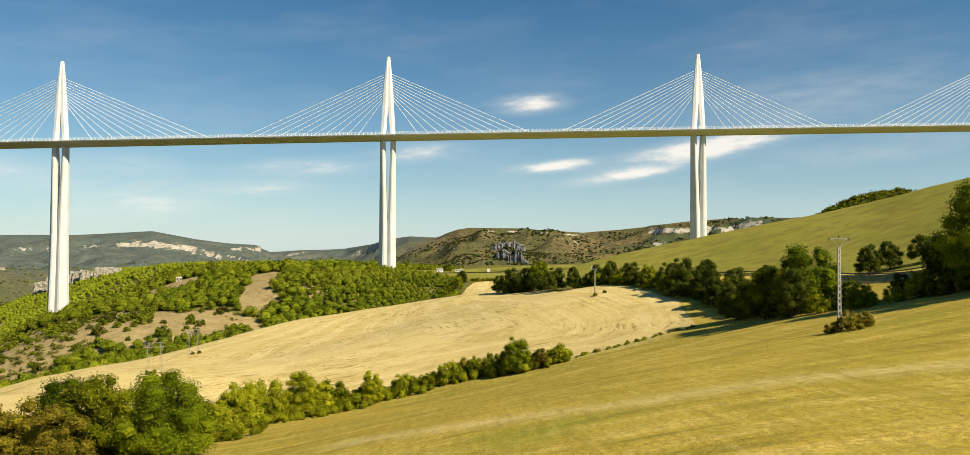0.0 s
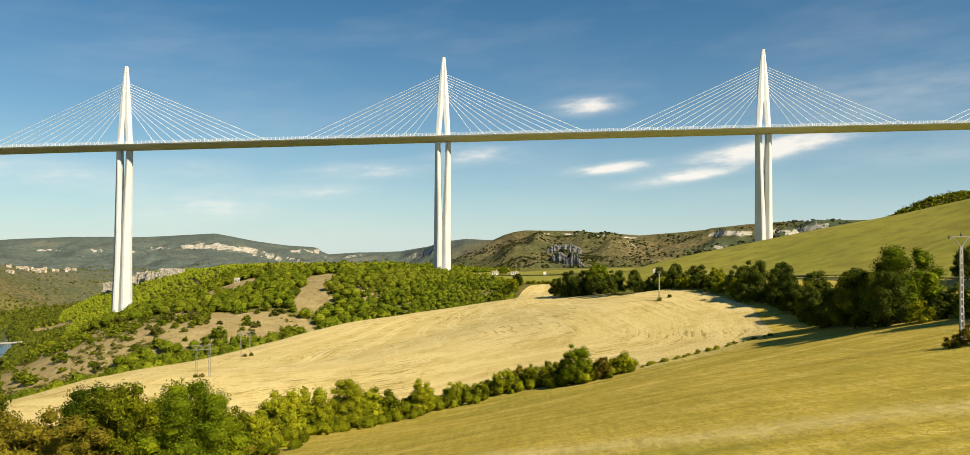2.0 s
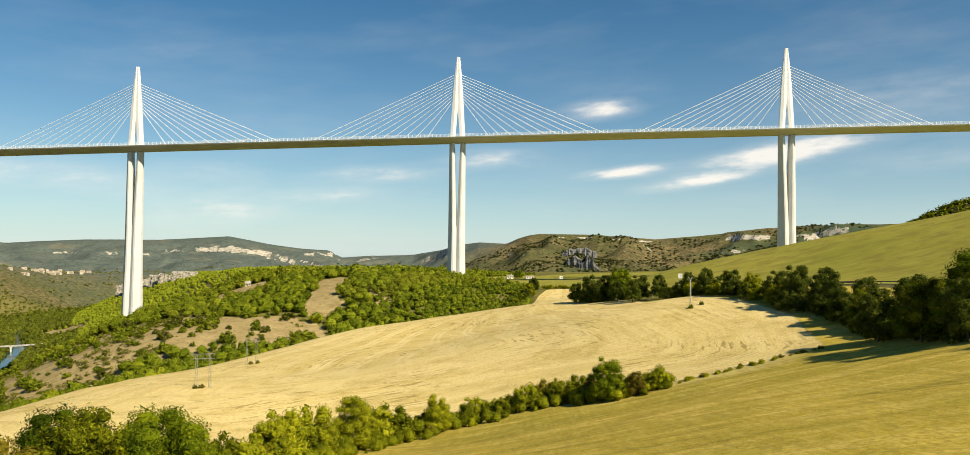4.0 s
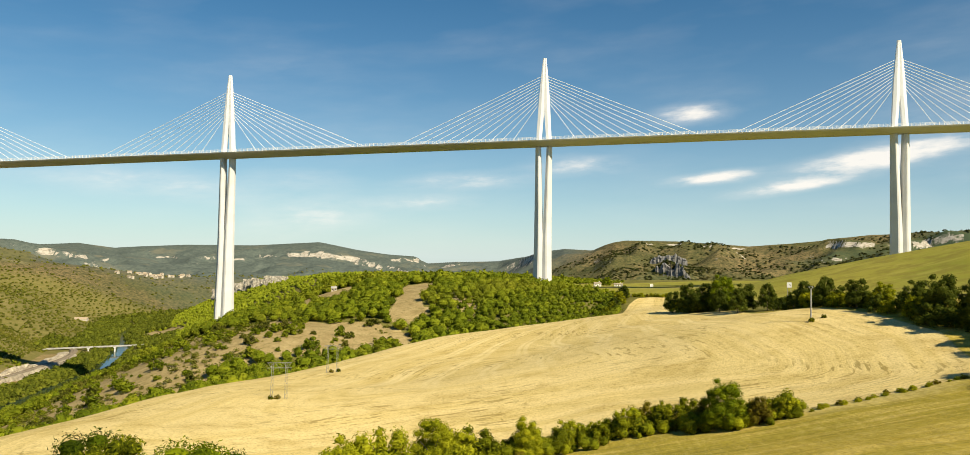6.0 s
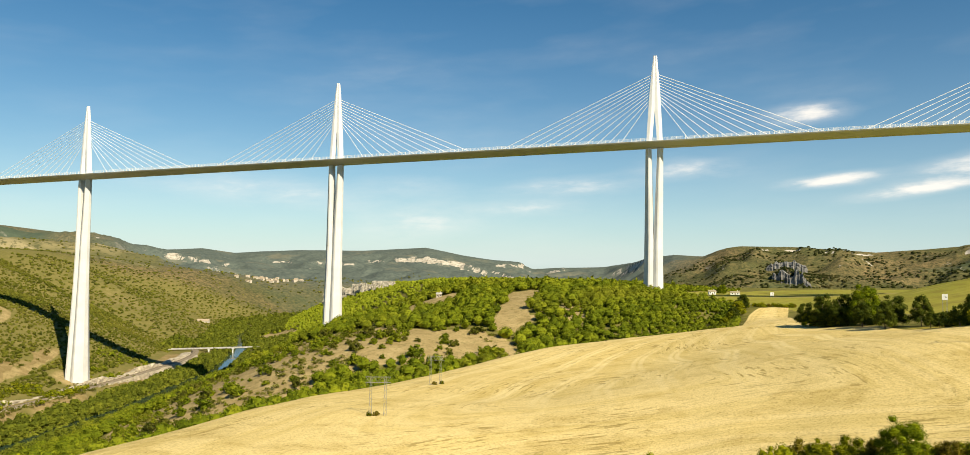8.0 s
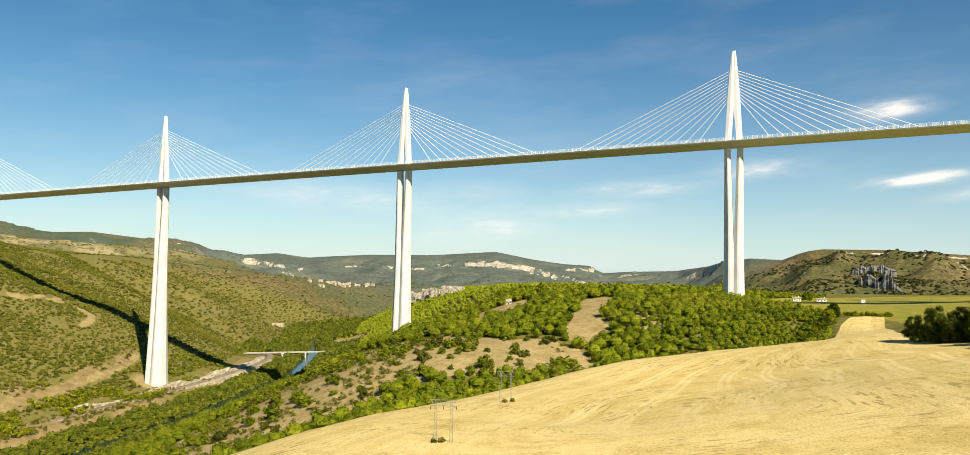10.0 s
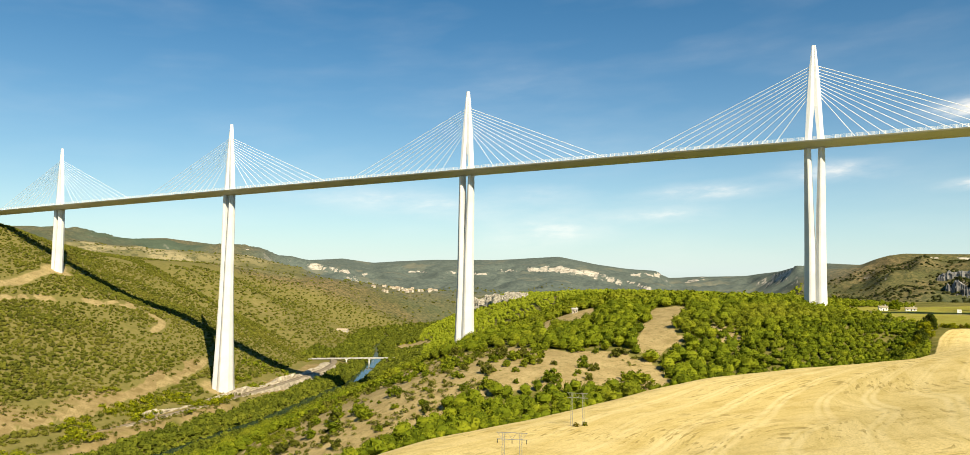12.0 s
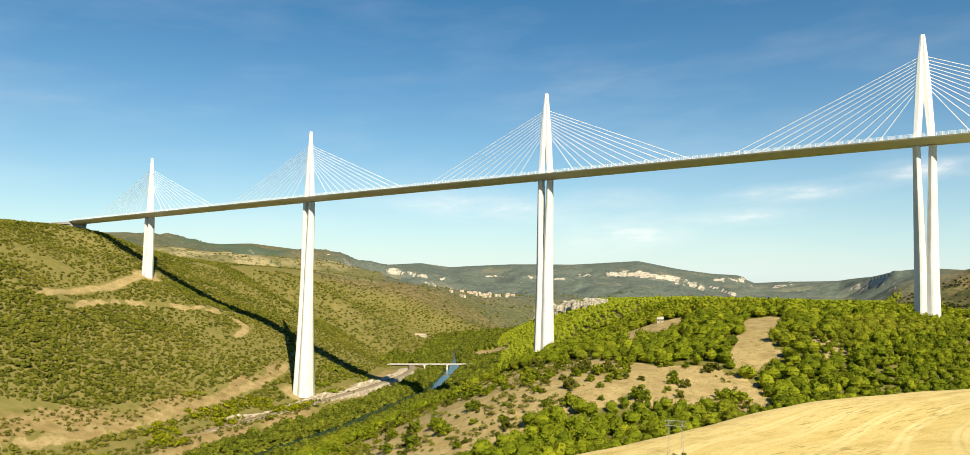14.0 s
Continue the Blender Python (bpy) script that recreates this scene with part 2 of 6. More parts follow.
def ground_material():
    """Land use comes from the masks stubble, meadow, soil, wood, rock and the distance from the field's rim (furrow)."""
    m, nt, p = shader("land", 1.0, 0.03)
    g = place(nt)
    pos = g.outputs["Position"]

    def mask(name):
        n = nt.nodes.new("ShaderNodeAttribute")
        n.attribute_name = name
        return n.outputs["Fac"]
    fine = noise_tex(nt, 0.9, 5, 0.65, pos)
    mid = noise_tex(nt, 0.09, 5, 0.6, pos)
    broad = noise_tex(nt, 0.012, 4, 0.55, pos)
    grain = noise_tex(nt, 4.0, 3, 0.7, pos)
    # dry scrub turf as the base
    turf = mix_col(nt, ramp(nt, mid, (0.35, 0.0), (0.65, 1.0)), (0.140, 0.130, 0.032), (0.240, 0.195, 0.066))
    turf = mix_col(nt, ramp(nt, fine, (0.3, 0.0), (0.7, 1.0)), turf, (0.150, 0.138, 0.045))
    # meadow: green-gold grass with mown streaks
    lie = nt.nodes.new("ShaderNodeMapping")
    lie.inputs["Rotation"].default_value = (0, 0, -0.35)
    lie.inputs["Scale"].default_value = (0.030, 0.26, 0.1)
    link(nt, pos, lie.inputs[0])
    streak = noise_tex(nt, 1.0, 5, 0.65, lie.outputs[0])
    tuft = noise_tex(nt, 1.7, 4, 0.75, pos)
    mead = mix_col(nt, ramp(nt, broad, (0.38, 0.0), (0.62, 1.0)), (0.56, 0.405, 0.072), (0.40, 0.318, 0.044))
    mead = mix_col(nt, math_node(nt, "MULTIPLY", ramp(nt, streak, (0.50, 0.0), (0.62, 1.0)), 0.85), mead, (0.66, 0.49, 0.135))
    mead = mix_col(nt, math_node(nt, "MULTIPLY", ramp(nt, streak, (0.36, 1.0), (0.47, 0.0)), 0.8), mead, (0.225, 0.190, 0.030))
    mead = mix_col(nt, math_node(nt, "MULTIPLY", ramp(nt, mid, (0.42, 0.0), (0.60, 1.0)), 0.5), mead, (0.325, 0.268, 0.038))
    mead = mix_col(nt, math_node(nt, "MULTIPLY", ramp(nt, tuft, (0.44, 0.0), (0.60, 1.0)), 0.62), mead, (0.240, 0.185, 0.032))
    mead = mix_col(nt, math_node(nt, "MULTIPLY", ramp(nt, fine, (0.52, 0.0), (0.66, 1.0)), 0.5), mead, (0.47, 0.37, 0.115))
    mead = mix_col(nt, math_node(nt, "MULTIPLY", math_node(nt, "MULTIPLY", mask("worn"), ramp(nt, fine, (0.3, 0.35), (0.65, 1.0))), 0.72), mead, (0.62, 0.50, 0.22))
    mead = mix_col(nt, math_node(nt, "MULTIPLY", mask("lush"), ramp(nt, mid, (0.35, 0.3), (0.6, 1.0))), mead, (0.235, 0.265, 0.030))
    cut = nt.nodes.new("ShaderNodeMapping")
    cut.inputs["Rotation"].default_value = (0, 0, 0.95)
    cut.inputs["Scale"].default_value = (0.95, 0.11, 0.1)
    link(nt, pos, cut.inputs[0])
    hatch = noise_tex(nt, 1.0, 4, 0.7, cut.outputs[0])
    mead = mix_col(nt, math_node(nt, "MULTIPLY", ramp(nt, hatch, (0.50, 0.0), (0.66, 1.0)), 0.32), mead, (0.215, 0.165, 0.034))
    mead = mix_col(nt, math_node(nt, "MULTIPLY", ramp(nt, hatch, (0.34, 1.0), (0.46, 0.0)), 0.25), mead, (0.62, 0.475, 0.15))
    # stubble: straw with combine rows along the rim
    row = mask("furrow")
    comb = nt.nodes.new("ShaderNodeCombineXYZ")
    link(nt, row, comb.inputs[0])
    sx = nt.nodes.new("ShaderNodeSeparateXYZ")
    link(nt, pos, sx.inputs[0])
    link(nt, math_node(nt, "MULTIPLY", sx.outputs[1], 0.035), comb.inputs[1])
    link(nt, math_node(nt, "MULTIPLY", sx.outputs[0], 0.035), comb.inputs[2])
    rows = noise_tex(nt, 0.62, 3, 0.6, comb.outputs[0])
    rows_wide = noise_tex(nt, 0.16, 2, 0.5, comb.outputs[0])
    straw = mix_col(nt, ramp(nt, rows, (0.36, 0.0), (0.64, 1.0)), (0.59, 0.455, 0.175), (0.70, 0.55, 0.235))
    straw = mix_col(nt, math_node(nt, "MULTIPLY", ramp(nt, rows_wide, (0.46, 0.0), (0.56, 1.0)), 0.55), straw, (0.72, 0.575, 0.270))
    straw = mix_col(nt, math_node(nt, "MULTIPLY", ramp(nt, mid, (0.50, 0.0), (0.66, 1.0)), 0.45), straw, (0.40, 0.285, 0.080))
    straw = mix_col(nt, math_node(nt, "MULTIPLY", ramp(nt, tuft, (0.48, 0.0), (0.62, 1.0)), 0.5), straw, (0.30, 0.21, 0.065))
    straw = mix_col(nt, math_node(nt, "MULTIPLY", ramp(nt, fine, (0.58, 0.0), (0.68, 1.0)), math_node(nt, "MULTIPLY", ramp(nt, mid, (0.48, 0.0), (0.6, 1.0)), 0.8)), straw, (0.22, 0.17, 0.045))
    # tramlines in pairs along the field, wandering a little
    across = math_node(nt, "ADD", mask("fan"), math_node(nt, "MULTIPLY", math_node(nt, "SUBTRACT", noise_tex(nt, 0.012, 2, 0.5, pos), 0.5), 5.0))
    pair = math_node(nt, "MAXIMUM", math_node(nt, "SINE", math_node(nt, "MULTIPLY", across, 0.5712)), math_node(nt, "SINE", math_node(nt, "ADD", math_node(nt, "MULTIPLY", across, 0.5712), 1.15)))
    inner = math_node(nt, "MULTIPLY", ramp(nt, math_node(nt, "MULTIPLY", row, 0.0167), (0.08, 0.0), (0.35, 1.0)), ramp(nt, math_node(nt, "MULTIPLY", sx.outputs[1], 0.001), (0.26, 0.0), (0.34, 1.0)))
    swath = math_node(nt, "MULTIPLY", ramp(nt, pair, (0.86, 0.0), (0.99, 1.0)), math_node(nt, "MULTIPLY", inner, ramp(nt, broad, (0.34, 0.08), (0.62, 0.42))))
    strip = nt.nodes.new("ShaderNodeCombineXYZ")
    link(nt, across, strip.inputs[0])
    strips = ramp(nt, noise_tex(nt, 0.14, 2, 0.5, strip.outputs[0]), (0.42, 0.0), (0.60, 1.0))
    straw = mix_col(nt, math_node(nt, "MULTIPLY", math_node(nt, "MULTIPLY", strips, inner), 0.3), straw, (0.50, 0.365, 0.115))
    straw = mix_col(nt, swath, straw, (0.80, 0.67, 0.36))
    comb2 = nt.nodes.new("ShaderNodeCombineXYZ")
    link(nt, row, comb2.inputs[0])
    link(nt, math_node(nt, "MULTIPLY", sx.outputs[1], 0.16), comb2.inputs[1])
    link(nt, math_node(nt, "MULTIPLY", sx.outputs[0], 0.16), comb2.inputs[2])
    lumps = ramp(nt, noise_tex(nt, 0.75, 3, 0.6, comb2.outputs[0]), (0.56, 0.0), (0.63, 1.0))
    lumps = math_node(nt, "MULTIPLY", lumps, ramp(nt, noise_tex(nt, 0.022, 3, 0.6, pos), (0.46, 0.0), (0.58, 0.75)))
    straw = mix_col(nt, lumps, straw, (0.27, 0.20, 0.060))
    # bare marl soil
    soil = mix_col(nt, ramp(nt, mid, (0.35, 0.0), (0.66, 1.0)), (0.285, 0.212, 0.096), (0.415, 0.318, 0.155))
    soil = mix_col(nt, math_node(nt, "MULTIPLY", ramp(nt, fine, (0.45, 0.0), (0.7, 1.0)), 0.5), soil, (0.185, 0.160, 0.055))
    soil = mix_col(nt, math_node(nt, "MULTIPLY", ramp(nt, noise_tex(nt, 0.30, 5, 0.75, pos), (0.52, 0.0), (0.62, 1.0)), 0.6), soil, (0.165, 0.140, 0.050))
    # woodland floor
    wood = mix_col(nt, ramp(nt, mid, (0.3, 0.0), (0.7, 1.0)), (0.085, 0.085, 0.018), (0.205, 0.180, 0.055))
    # far plateau woods and heath; the woods' blue-grey has distance haze mixed in
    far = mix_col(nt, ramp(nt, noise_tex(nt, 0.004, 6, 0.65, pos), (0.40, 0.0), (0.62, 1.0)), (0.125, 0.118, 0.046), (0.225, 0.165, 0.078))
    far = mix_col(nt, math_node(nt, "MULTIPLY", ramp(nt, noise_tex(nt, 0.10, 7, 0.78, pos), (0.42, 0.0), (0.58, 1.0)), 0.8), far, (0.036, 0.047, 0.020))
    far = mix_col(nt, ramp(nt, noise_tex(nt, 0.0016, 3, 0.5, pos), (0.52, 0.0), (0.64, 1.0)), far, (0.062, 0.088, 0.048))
    hazy_grove = mix_col(nt, ramp(nt, noise_tex(nt, 0.07, 7, 0.78, pos), (0.40, 0.0), (0.60, 1.0)), (0.118, 0.138, 0.116), (0.070, 0.090, 0.080))
    hazy_grove = mix_col(nt, math_node(nt, "MULTIPLY", ramp(nt, noise_tex(nt, 0.006, 5, 0.6, pos), (0.56, 0.0), (0.66, 1.0)), 0.55), hazy_grove, (0.19, 0.178, 0.122))
    far = mix_col(nt, mask("hazy_forest"), far, hazy_grove)
    c = turf
    edge = math_node(nt, "MULTIPLY", math_node(nt, "SUBTRACT", fine, 0.5), 0.5)

    def lay(c, name, col):
        f = ramp(nt, math_node(nt, "ADD", mask(name), edge), (0.42, 0.0), (0.58, 1.0))
        return mix_col(nt, f, c, col)
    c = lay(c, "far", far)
    plots = noise_tex(nt, 0.0045, 2, 0.4, pos)
    croft = ramp(nt, plots, (0.40, (0.13, 0.122, 0.052)), (0.47, (0.24, 0.205, 0.10)), (0.53, (0.16, 0.147, 0.066)), (0.60, (0.31, 0.262, 0.14)))
    croft = mix_col(nt, math_node(nt, "MULTIPLY", ramp(nt, noise_tex(nt, 0.05, 6, 0.75, pos), (0.50, 0.0), (0.58, 1.0)), 0.85), croft, (0.085, 0.088, 0.040))
    c = lay(c, "shelf", croft)
    c = lay(c, "wood", wood)
    c = lay(c, "meadow", mead)
    past = mix_col(nt, ramp(nt, broad, (0.38, 0.0), (0.62, 1.0)), (0.285, 0.258, 0.046), (0.225, 0.222, 0.036))
    past = mix_col(nt, math_node(nt, "MULTIPLY", ramp(nt, streak, (0.50, 0.0), (0.66, 1.0)), 0.45), past, (0.37, 0.325, 0.085))
    past = mix_col(nt, math_node(nt, "MULTIPLY", ramp(nt, mid, (0.45, 0.0), (0.62, 1.0)), 0.6), past, (0.185, 0.150, 0.034))
    c = lay(c, "pasture", past)
    c = lay(c, "soil", soil)
    dirt = mix_col(nt, ramp(nt, mid, (0.35, 0.0), (0.66, 1.0)), (0.205, 0.148, 0.062), (0.330, 0.245, 0.118))
    dirt = mix_col(nt, math_node(nt, "MULTIPLY", ramp(nt, fine, (0.48, 0.0), (0.68, 1.0)), 0.6), dirt, (0.150, 0.130, 0.036))
    c = lay(c, "dirt", dirt)
    c = lay(c, "stubble", straw)
    # limestone shows on the steep faces
    sn = nt.nodes.new("ShaderNodeSeparateXYZ")
    link(nt, g.outputs["True Normal"], sn.inputs[0])
    strata = nt.nodes.new("ShaderNodeMapping")
    strata.inputs["Scale"].default_value = (0.055, 0.055, 0.20)
    link(nt, pos, strata.inputs[0])
    layer = noise_tex(nt, 1.0, 5, 0.65, strata.outputs[0])
    stone = ramp(nt, layer, (0.34, (0.20, 0.175, 0.135)), (0.48, (0.38, 0.345, 0.285)), (0.64, (0.52, 0.475, 0.40)))
    cliff = math_node(nt, "ADD", math_node(nt, "SUBTRACT", 1.0, sn.outputs[2]), math_node(nt, "MULTIPLY", math_node(nt, "SUBTRACT", noise_tex(nt, 0.035, 5, 0.7, pos), 0.5), 0.8))
    cliff = math_node(nt, "MULTIPLY", ramp(nt, cliff, (0.30, 0.0), (0.40, 1.0)), mask("rock"))
    band = ramp(nt, math_node(nt, "ADD", mask("band"), math_node(nt, "MULTIPLY", math_node(nt, "SUBTRACT", noise_tex(nt, 0.03, 7, 0.8, pos), 0.5), 1.5)), (0.50, 0.0), (0.60, 1.0))
    cliff = math_node(nt, "MAXIMUM", cliff, band)
    c = mix_col(nt, cliff, c, stone)
    link(nt, c, p.inputs["Base Color"])
    h = math_node(nt, "ADD", math_node(nt, "MULTIPLY", fine, 0.6), math_node(nt, "MULTIPLY", grain, 0.25))
    h = math_node(nt, "ADD", h, math_node(nt, "MULTIPLY", math_node(nt, "MULTIPLY", rows, mask("stubble")), 0.5))
    bump(nt, p, h, 0.55, 0.5)
    return m


MAT["land"] = ground_material()


# ---- the land ----
RIVER = [(-430, -400), (-470, 0), (-540, 350), (-612, 600), (-645, 754), (-690, 893), (-735, 1025), (-790, 1130), (-870, 1270),
         (-1000, 1450), (-1130, 1680), (-1120, 1950), (-900, 2250), (-500, 2500), (100, 2700)]
# rounded rises and hollows: x, y, reach, height
FIELD_FORMS = [(0, 20, 80, 15.0), (-45, 290, 90, -0.9), (45, 250, 60, -5.2), (-20, 210, 60, -10.9), (60, 290, 70, 12.4), (-60, 400, 90, -24.9), (-10, 420, 80, 17.7),
               (-140, 380, 60, 23.2), (-60, 560, 80, -9.4), (20, 650, 110, -14.9), (-110, 200, 80, -1.7), (-150, 250, 60, 10.4), (-145, 330, 50, -8.0), (-125, 440, 45, 6.6),
               (-85, 500, 45, 0.7), (-35, 545, 50, -0.1), (-110, 130, 60, 9.3), (-150, 180, 60, 14.8), (20, 90, 50, 0.2), (-142, 375, 42, -7.5), (-122, 420, 40, -3.3),
               (-160, 310, 45, 5.3), (-95, 465, 40, 1.4), (-165, 250, 45, 0.4)]
SPUR_FORMS = [(-180, 650, 90, 2.1), (-160, 500, 70, -10.0), (-100, 480, 70, 5.2), (-230, 520, 60, 11.2), (-290, 480, 70, 10.7), (-350, 490, 70, 5.8), (-200, 430,
              80, -9.2), (-310, 390, 90, -14.8), (-400, 340, 110, 4.1), (-100, 730, 110, 9.9), (-300, 800, 100, 33.6), (-425, 810, 110, -19.2), (-320, 640, 100,
              22.1), (-430, 640, 120, 6.3), (-260, 720, 80, -5.3), (-190, 330, 60, 9.2), (-195, 270, 60, 0.9), (-130, 560, 50, -11.9)]
HILL_FORMS = [(0, 900, 150, -1.0), (60, 450, 90, -10.5), (120, 560, 120, 18.3), (160, 330, 100, -12.5), (260, 380, 150, 4.5), (250, 830, 150, 11.9), (450, 650,
              200, 17.0), (600, 850, 250, 9.0), (941, 879, 300, 102.0), (200, 100, 130, 21.7), (400, 250, 250, 62.9), (500, 500, 250, 55.6), (110, 220, 70, -9.0),
              (150, 900, 180, -3.1), (-300, 1250, 200, 4.5), (300, 1150, 250, 9.0), (680, 1230, 150, 100.0)]
# the plateau rims round the valley: bearing in degrees, rise in degrees, distance
RIMS = [(-180, 1.2, 3500), (-75, 1.6, 3600), (-57, 2.3, 3800), (-55.5, 1.96, 3900), (-53.5, 1.45, 4000), (-52, 1.65, 4000), (-50.3, 1.75, 4000),
        (-46.9, 1.39, 4000), (-44.1, 1.25, 4000), (-42.9, 0.66, 4000), (-41.6, 0.28, 3950), (-40.8, 0.40, 3900), (-38.3, 0.57, 3900), (-36.1, 0.27, 4000),
        (-34.3, 0.43, 4000), (-31.6, 0.56, 4000), (-27, 0.60, 4000), (-22.4, 0.92, 4000), (-19.7, 0.40, 4000), (-17.2, 0.06, 4000), (-15.4, -0.10, 4050), (-14.4, -0.62, 4300),
        (-12, -0.45, 4300), (-9, -0.30, 4200), (-7, 0.05, 3300), (-6, 0.42, 3000), (-4.2, 0.68, 2800), (-2.1, 0.6, 2650), (-1.2, 1.0, 2550), (-0.5, 1.22, 2500),
        (0.4, 1.36, 2500), (4, 1.34, 2500), (7, 1.16, 2500), (9, 1.02, 2500), (11.8, 1.25, 2500), (14.5, 1.55, 2500), (16.8, 1.86, 2500), (18.6, 1.98, 2500),
        (22.7, 1.9, 2500), (30, 1.7, 2600), (60, 1.5, 3000), (180, 1.2, 3500)]
# cliff bands on the far slopes: bearing and height at one end, at the other, and the wall's rise
CLIFFS = [(-24.7, 171, -22.3, 171, 20), (-22.3, 171, -19.7, 148, 20), (-19.7, 147, -17.9, 123, 15), (-17.6, 130, -15.8, 101, 12), (-17.2, 149, -15.0, 152, 14),
          (-14.0, 77, -12.3, 74, 13), (-30.7, 150, -27.5, 148, 9), (-27.0, 159, -25.2, 167, 10), (-40.8, 172, -37.5, 150, 13), (-36.9, 140, -36.2, 140, 8),
          (-33.5, 150, -32.2, 148, 7), (-13.3, 118, -12.0, 136, 7), (-46.2, 228, -44.8, 226, 6),
          (14.0, 217, 17.0, 221, 16), (18.0, 217, 20.4, 221, 16), (20.4, 223, 22.0, 236, 11), (13.8, 173, 15.3, 182, 9), (1.8, 219, 5.2, 216, 5), (5.6, 213, 8.8, 206, 5)]
FIELD_RIM = [(-140, 120), (-155, 195), (-161, 250), (-163, 306), (-161, 350), (-152, 385), (-136, 409), (-122, 446), (-96, 486), (-62, 514), (-27, 545), (-5, 600), (2, 690),
             (12, 740)]
FIELD_EAST = [(34, 745), (26, 640), (20, 500), (26, 420), (44, 400), (52, 330), (64, 290), (72, 255), (66, 215), (50, 208), (32, 208), (14, 212), (-8, 220),
              (-34, 212), (-46, 185), (-60, 160), (-90, 140), (-130, 120)]


def sstep(a, b, x):
    u = np.clip((x - a) / (b - a), 0, 1)
    return u * u * (3 - 2 * u)


def smin(a, b, k):
    return -k * np.logaddexp(-a / k, -b / k)


def smax(a, b, k):
    return k * np.logaddexp(a / k, b / k)


def lattice(ix, iy, seed):
    h = (ix.astype(np.int64) * 374761393 + iy.astype(np.int64) * 668265263 + seed * 1442695041) & 0x7FFFFFFF
    h = ((h ^ (h >> 13)) * 1274126177) & 0x7FFFFFFF
    return ((h ^ (h >> 16)) & 0xFFFF) / 65535.0


def vnoise(x, y, seed=0):
    x, y = np.asarray(x, float), np.asarray(y, float)
    ix, iy = np.floor(x), np.floor(y)
    fx, fy = x - ix, y - iy
    fx, fy = fx * fx * (3 - 2 * fx), fy * fy * (3 - 2 * fy)
    a, b = lattice(ix, iy, seed), lattice(ix + 1, iy, seed)
    c, d = lattice(ix, iy + 1, seed), lattice(ix + 1, iy + 1, seed)
    return (a + (b - a) * fx) * (1 - fy) + (c + (d - c) * fx) * fy - 0.5


def fbm(x, y, size, octaves=4, seed=0):
    out, amp = 0.0, 1.0
    for k in range(octaves):
        out = out + amp * vnoise(x / size, y / size, seed + k)
        size, amp = size * 0.5, amp * 0.5
    return out


def line_dist(x, y, pts, signed=False):
    """Distance to a polyline; signed: positive to the right of its run."""
    best, sgn = np.full(np.shape(x), 1e9), np.ones(np.shape(x))
    for (ax, ay), (bx, by) in zip(pts[:-1], pts[1:]):
        dx, dy = bx - ax, by - ay
        u = np.clip(((x - ax) * dx + (y - ay) * dy) / (dx * dx + dy * dy), 0, 1)
        qx, qy = x - ax - u * dx, y - ay - u * dy
        d = np.hypot(qx, qy)
        near = d < best - 1e-6
        sgn = np.where(near, np.where(dx * qy - dy * qx > 0, -1.0, 1.0), sgn)
        best = np.where(near, d, best)
    return best * sgn if signed else best


def inside(x, y, pts, rough=0.0):
    """1 inside a closed outline, 0 outside, soft over a few metres; rough: how far the outline wanders."""
    if rough:
        x, y = x + rough * fbm(x, y, 28, 3, 81), y + rough * fbm(x, y, 28, 3, 91)
    odd = np.zeros(np.shape(x), bool)
    for (ax, ay), (bx, by) in zip(pts, pts[1:] + pts[:1]):
        if ay == by:
            continue
        cross = ((ay > y) != (by > y)) & (x < (bx - ax) * (y - ay) / (by - ay) + ax)
        odd ^= cross
    d = line_dist(x, y, pts + pts[:1])
    return np.clip(0.5 + np.where(odd, d, -d) / 4.0, 0, 1)


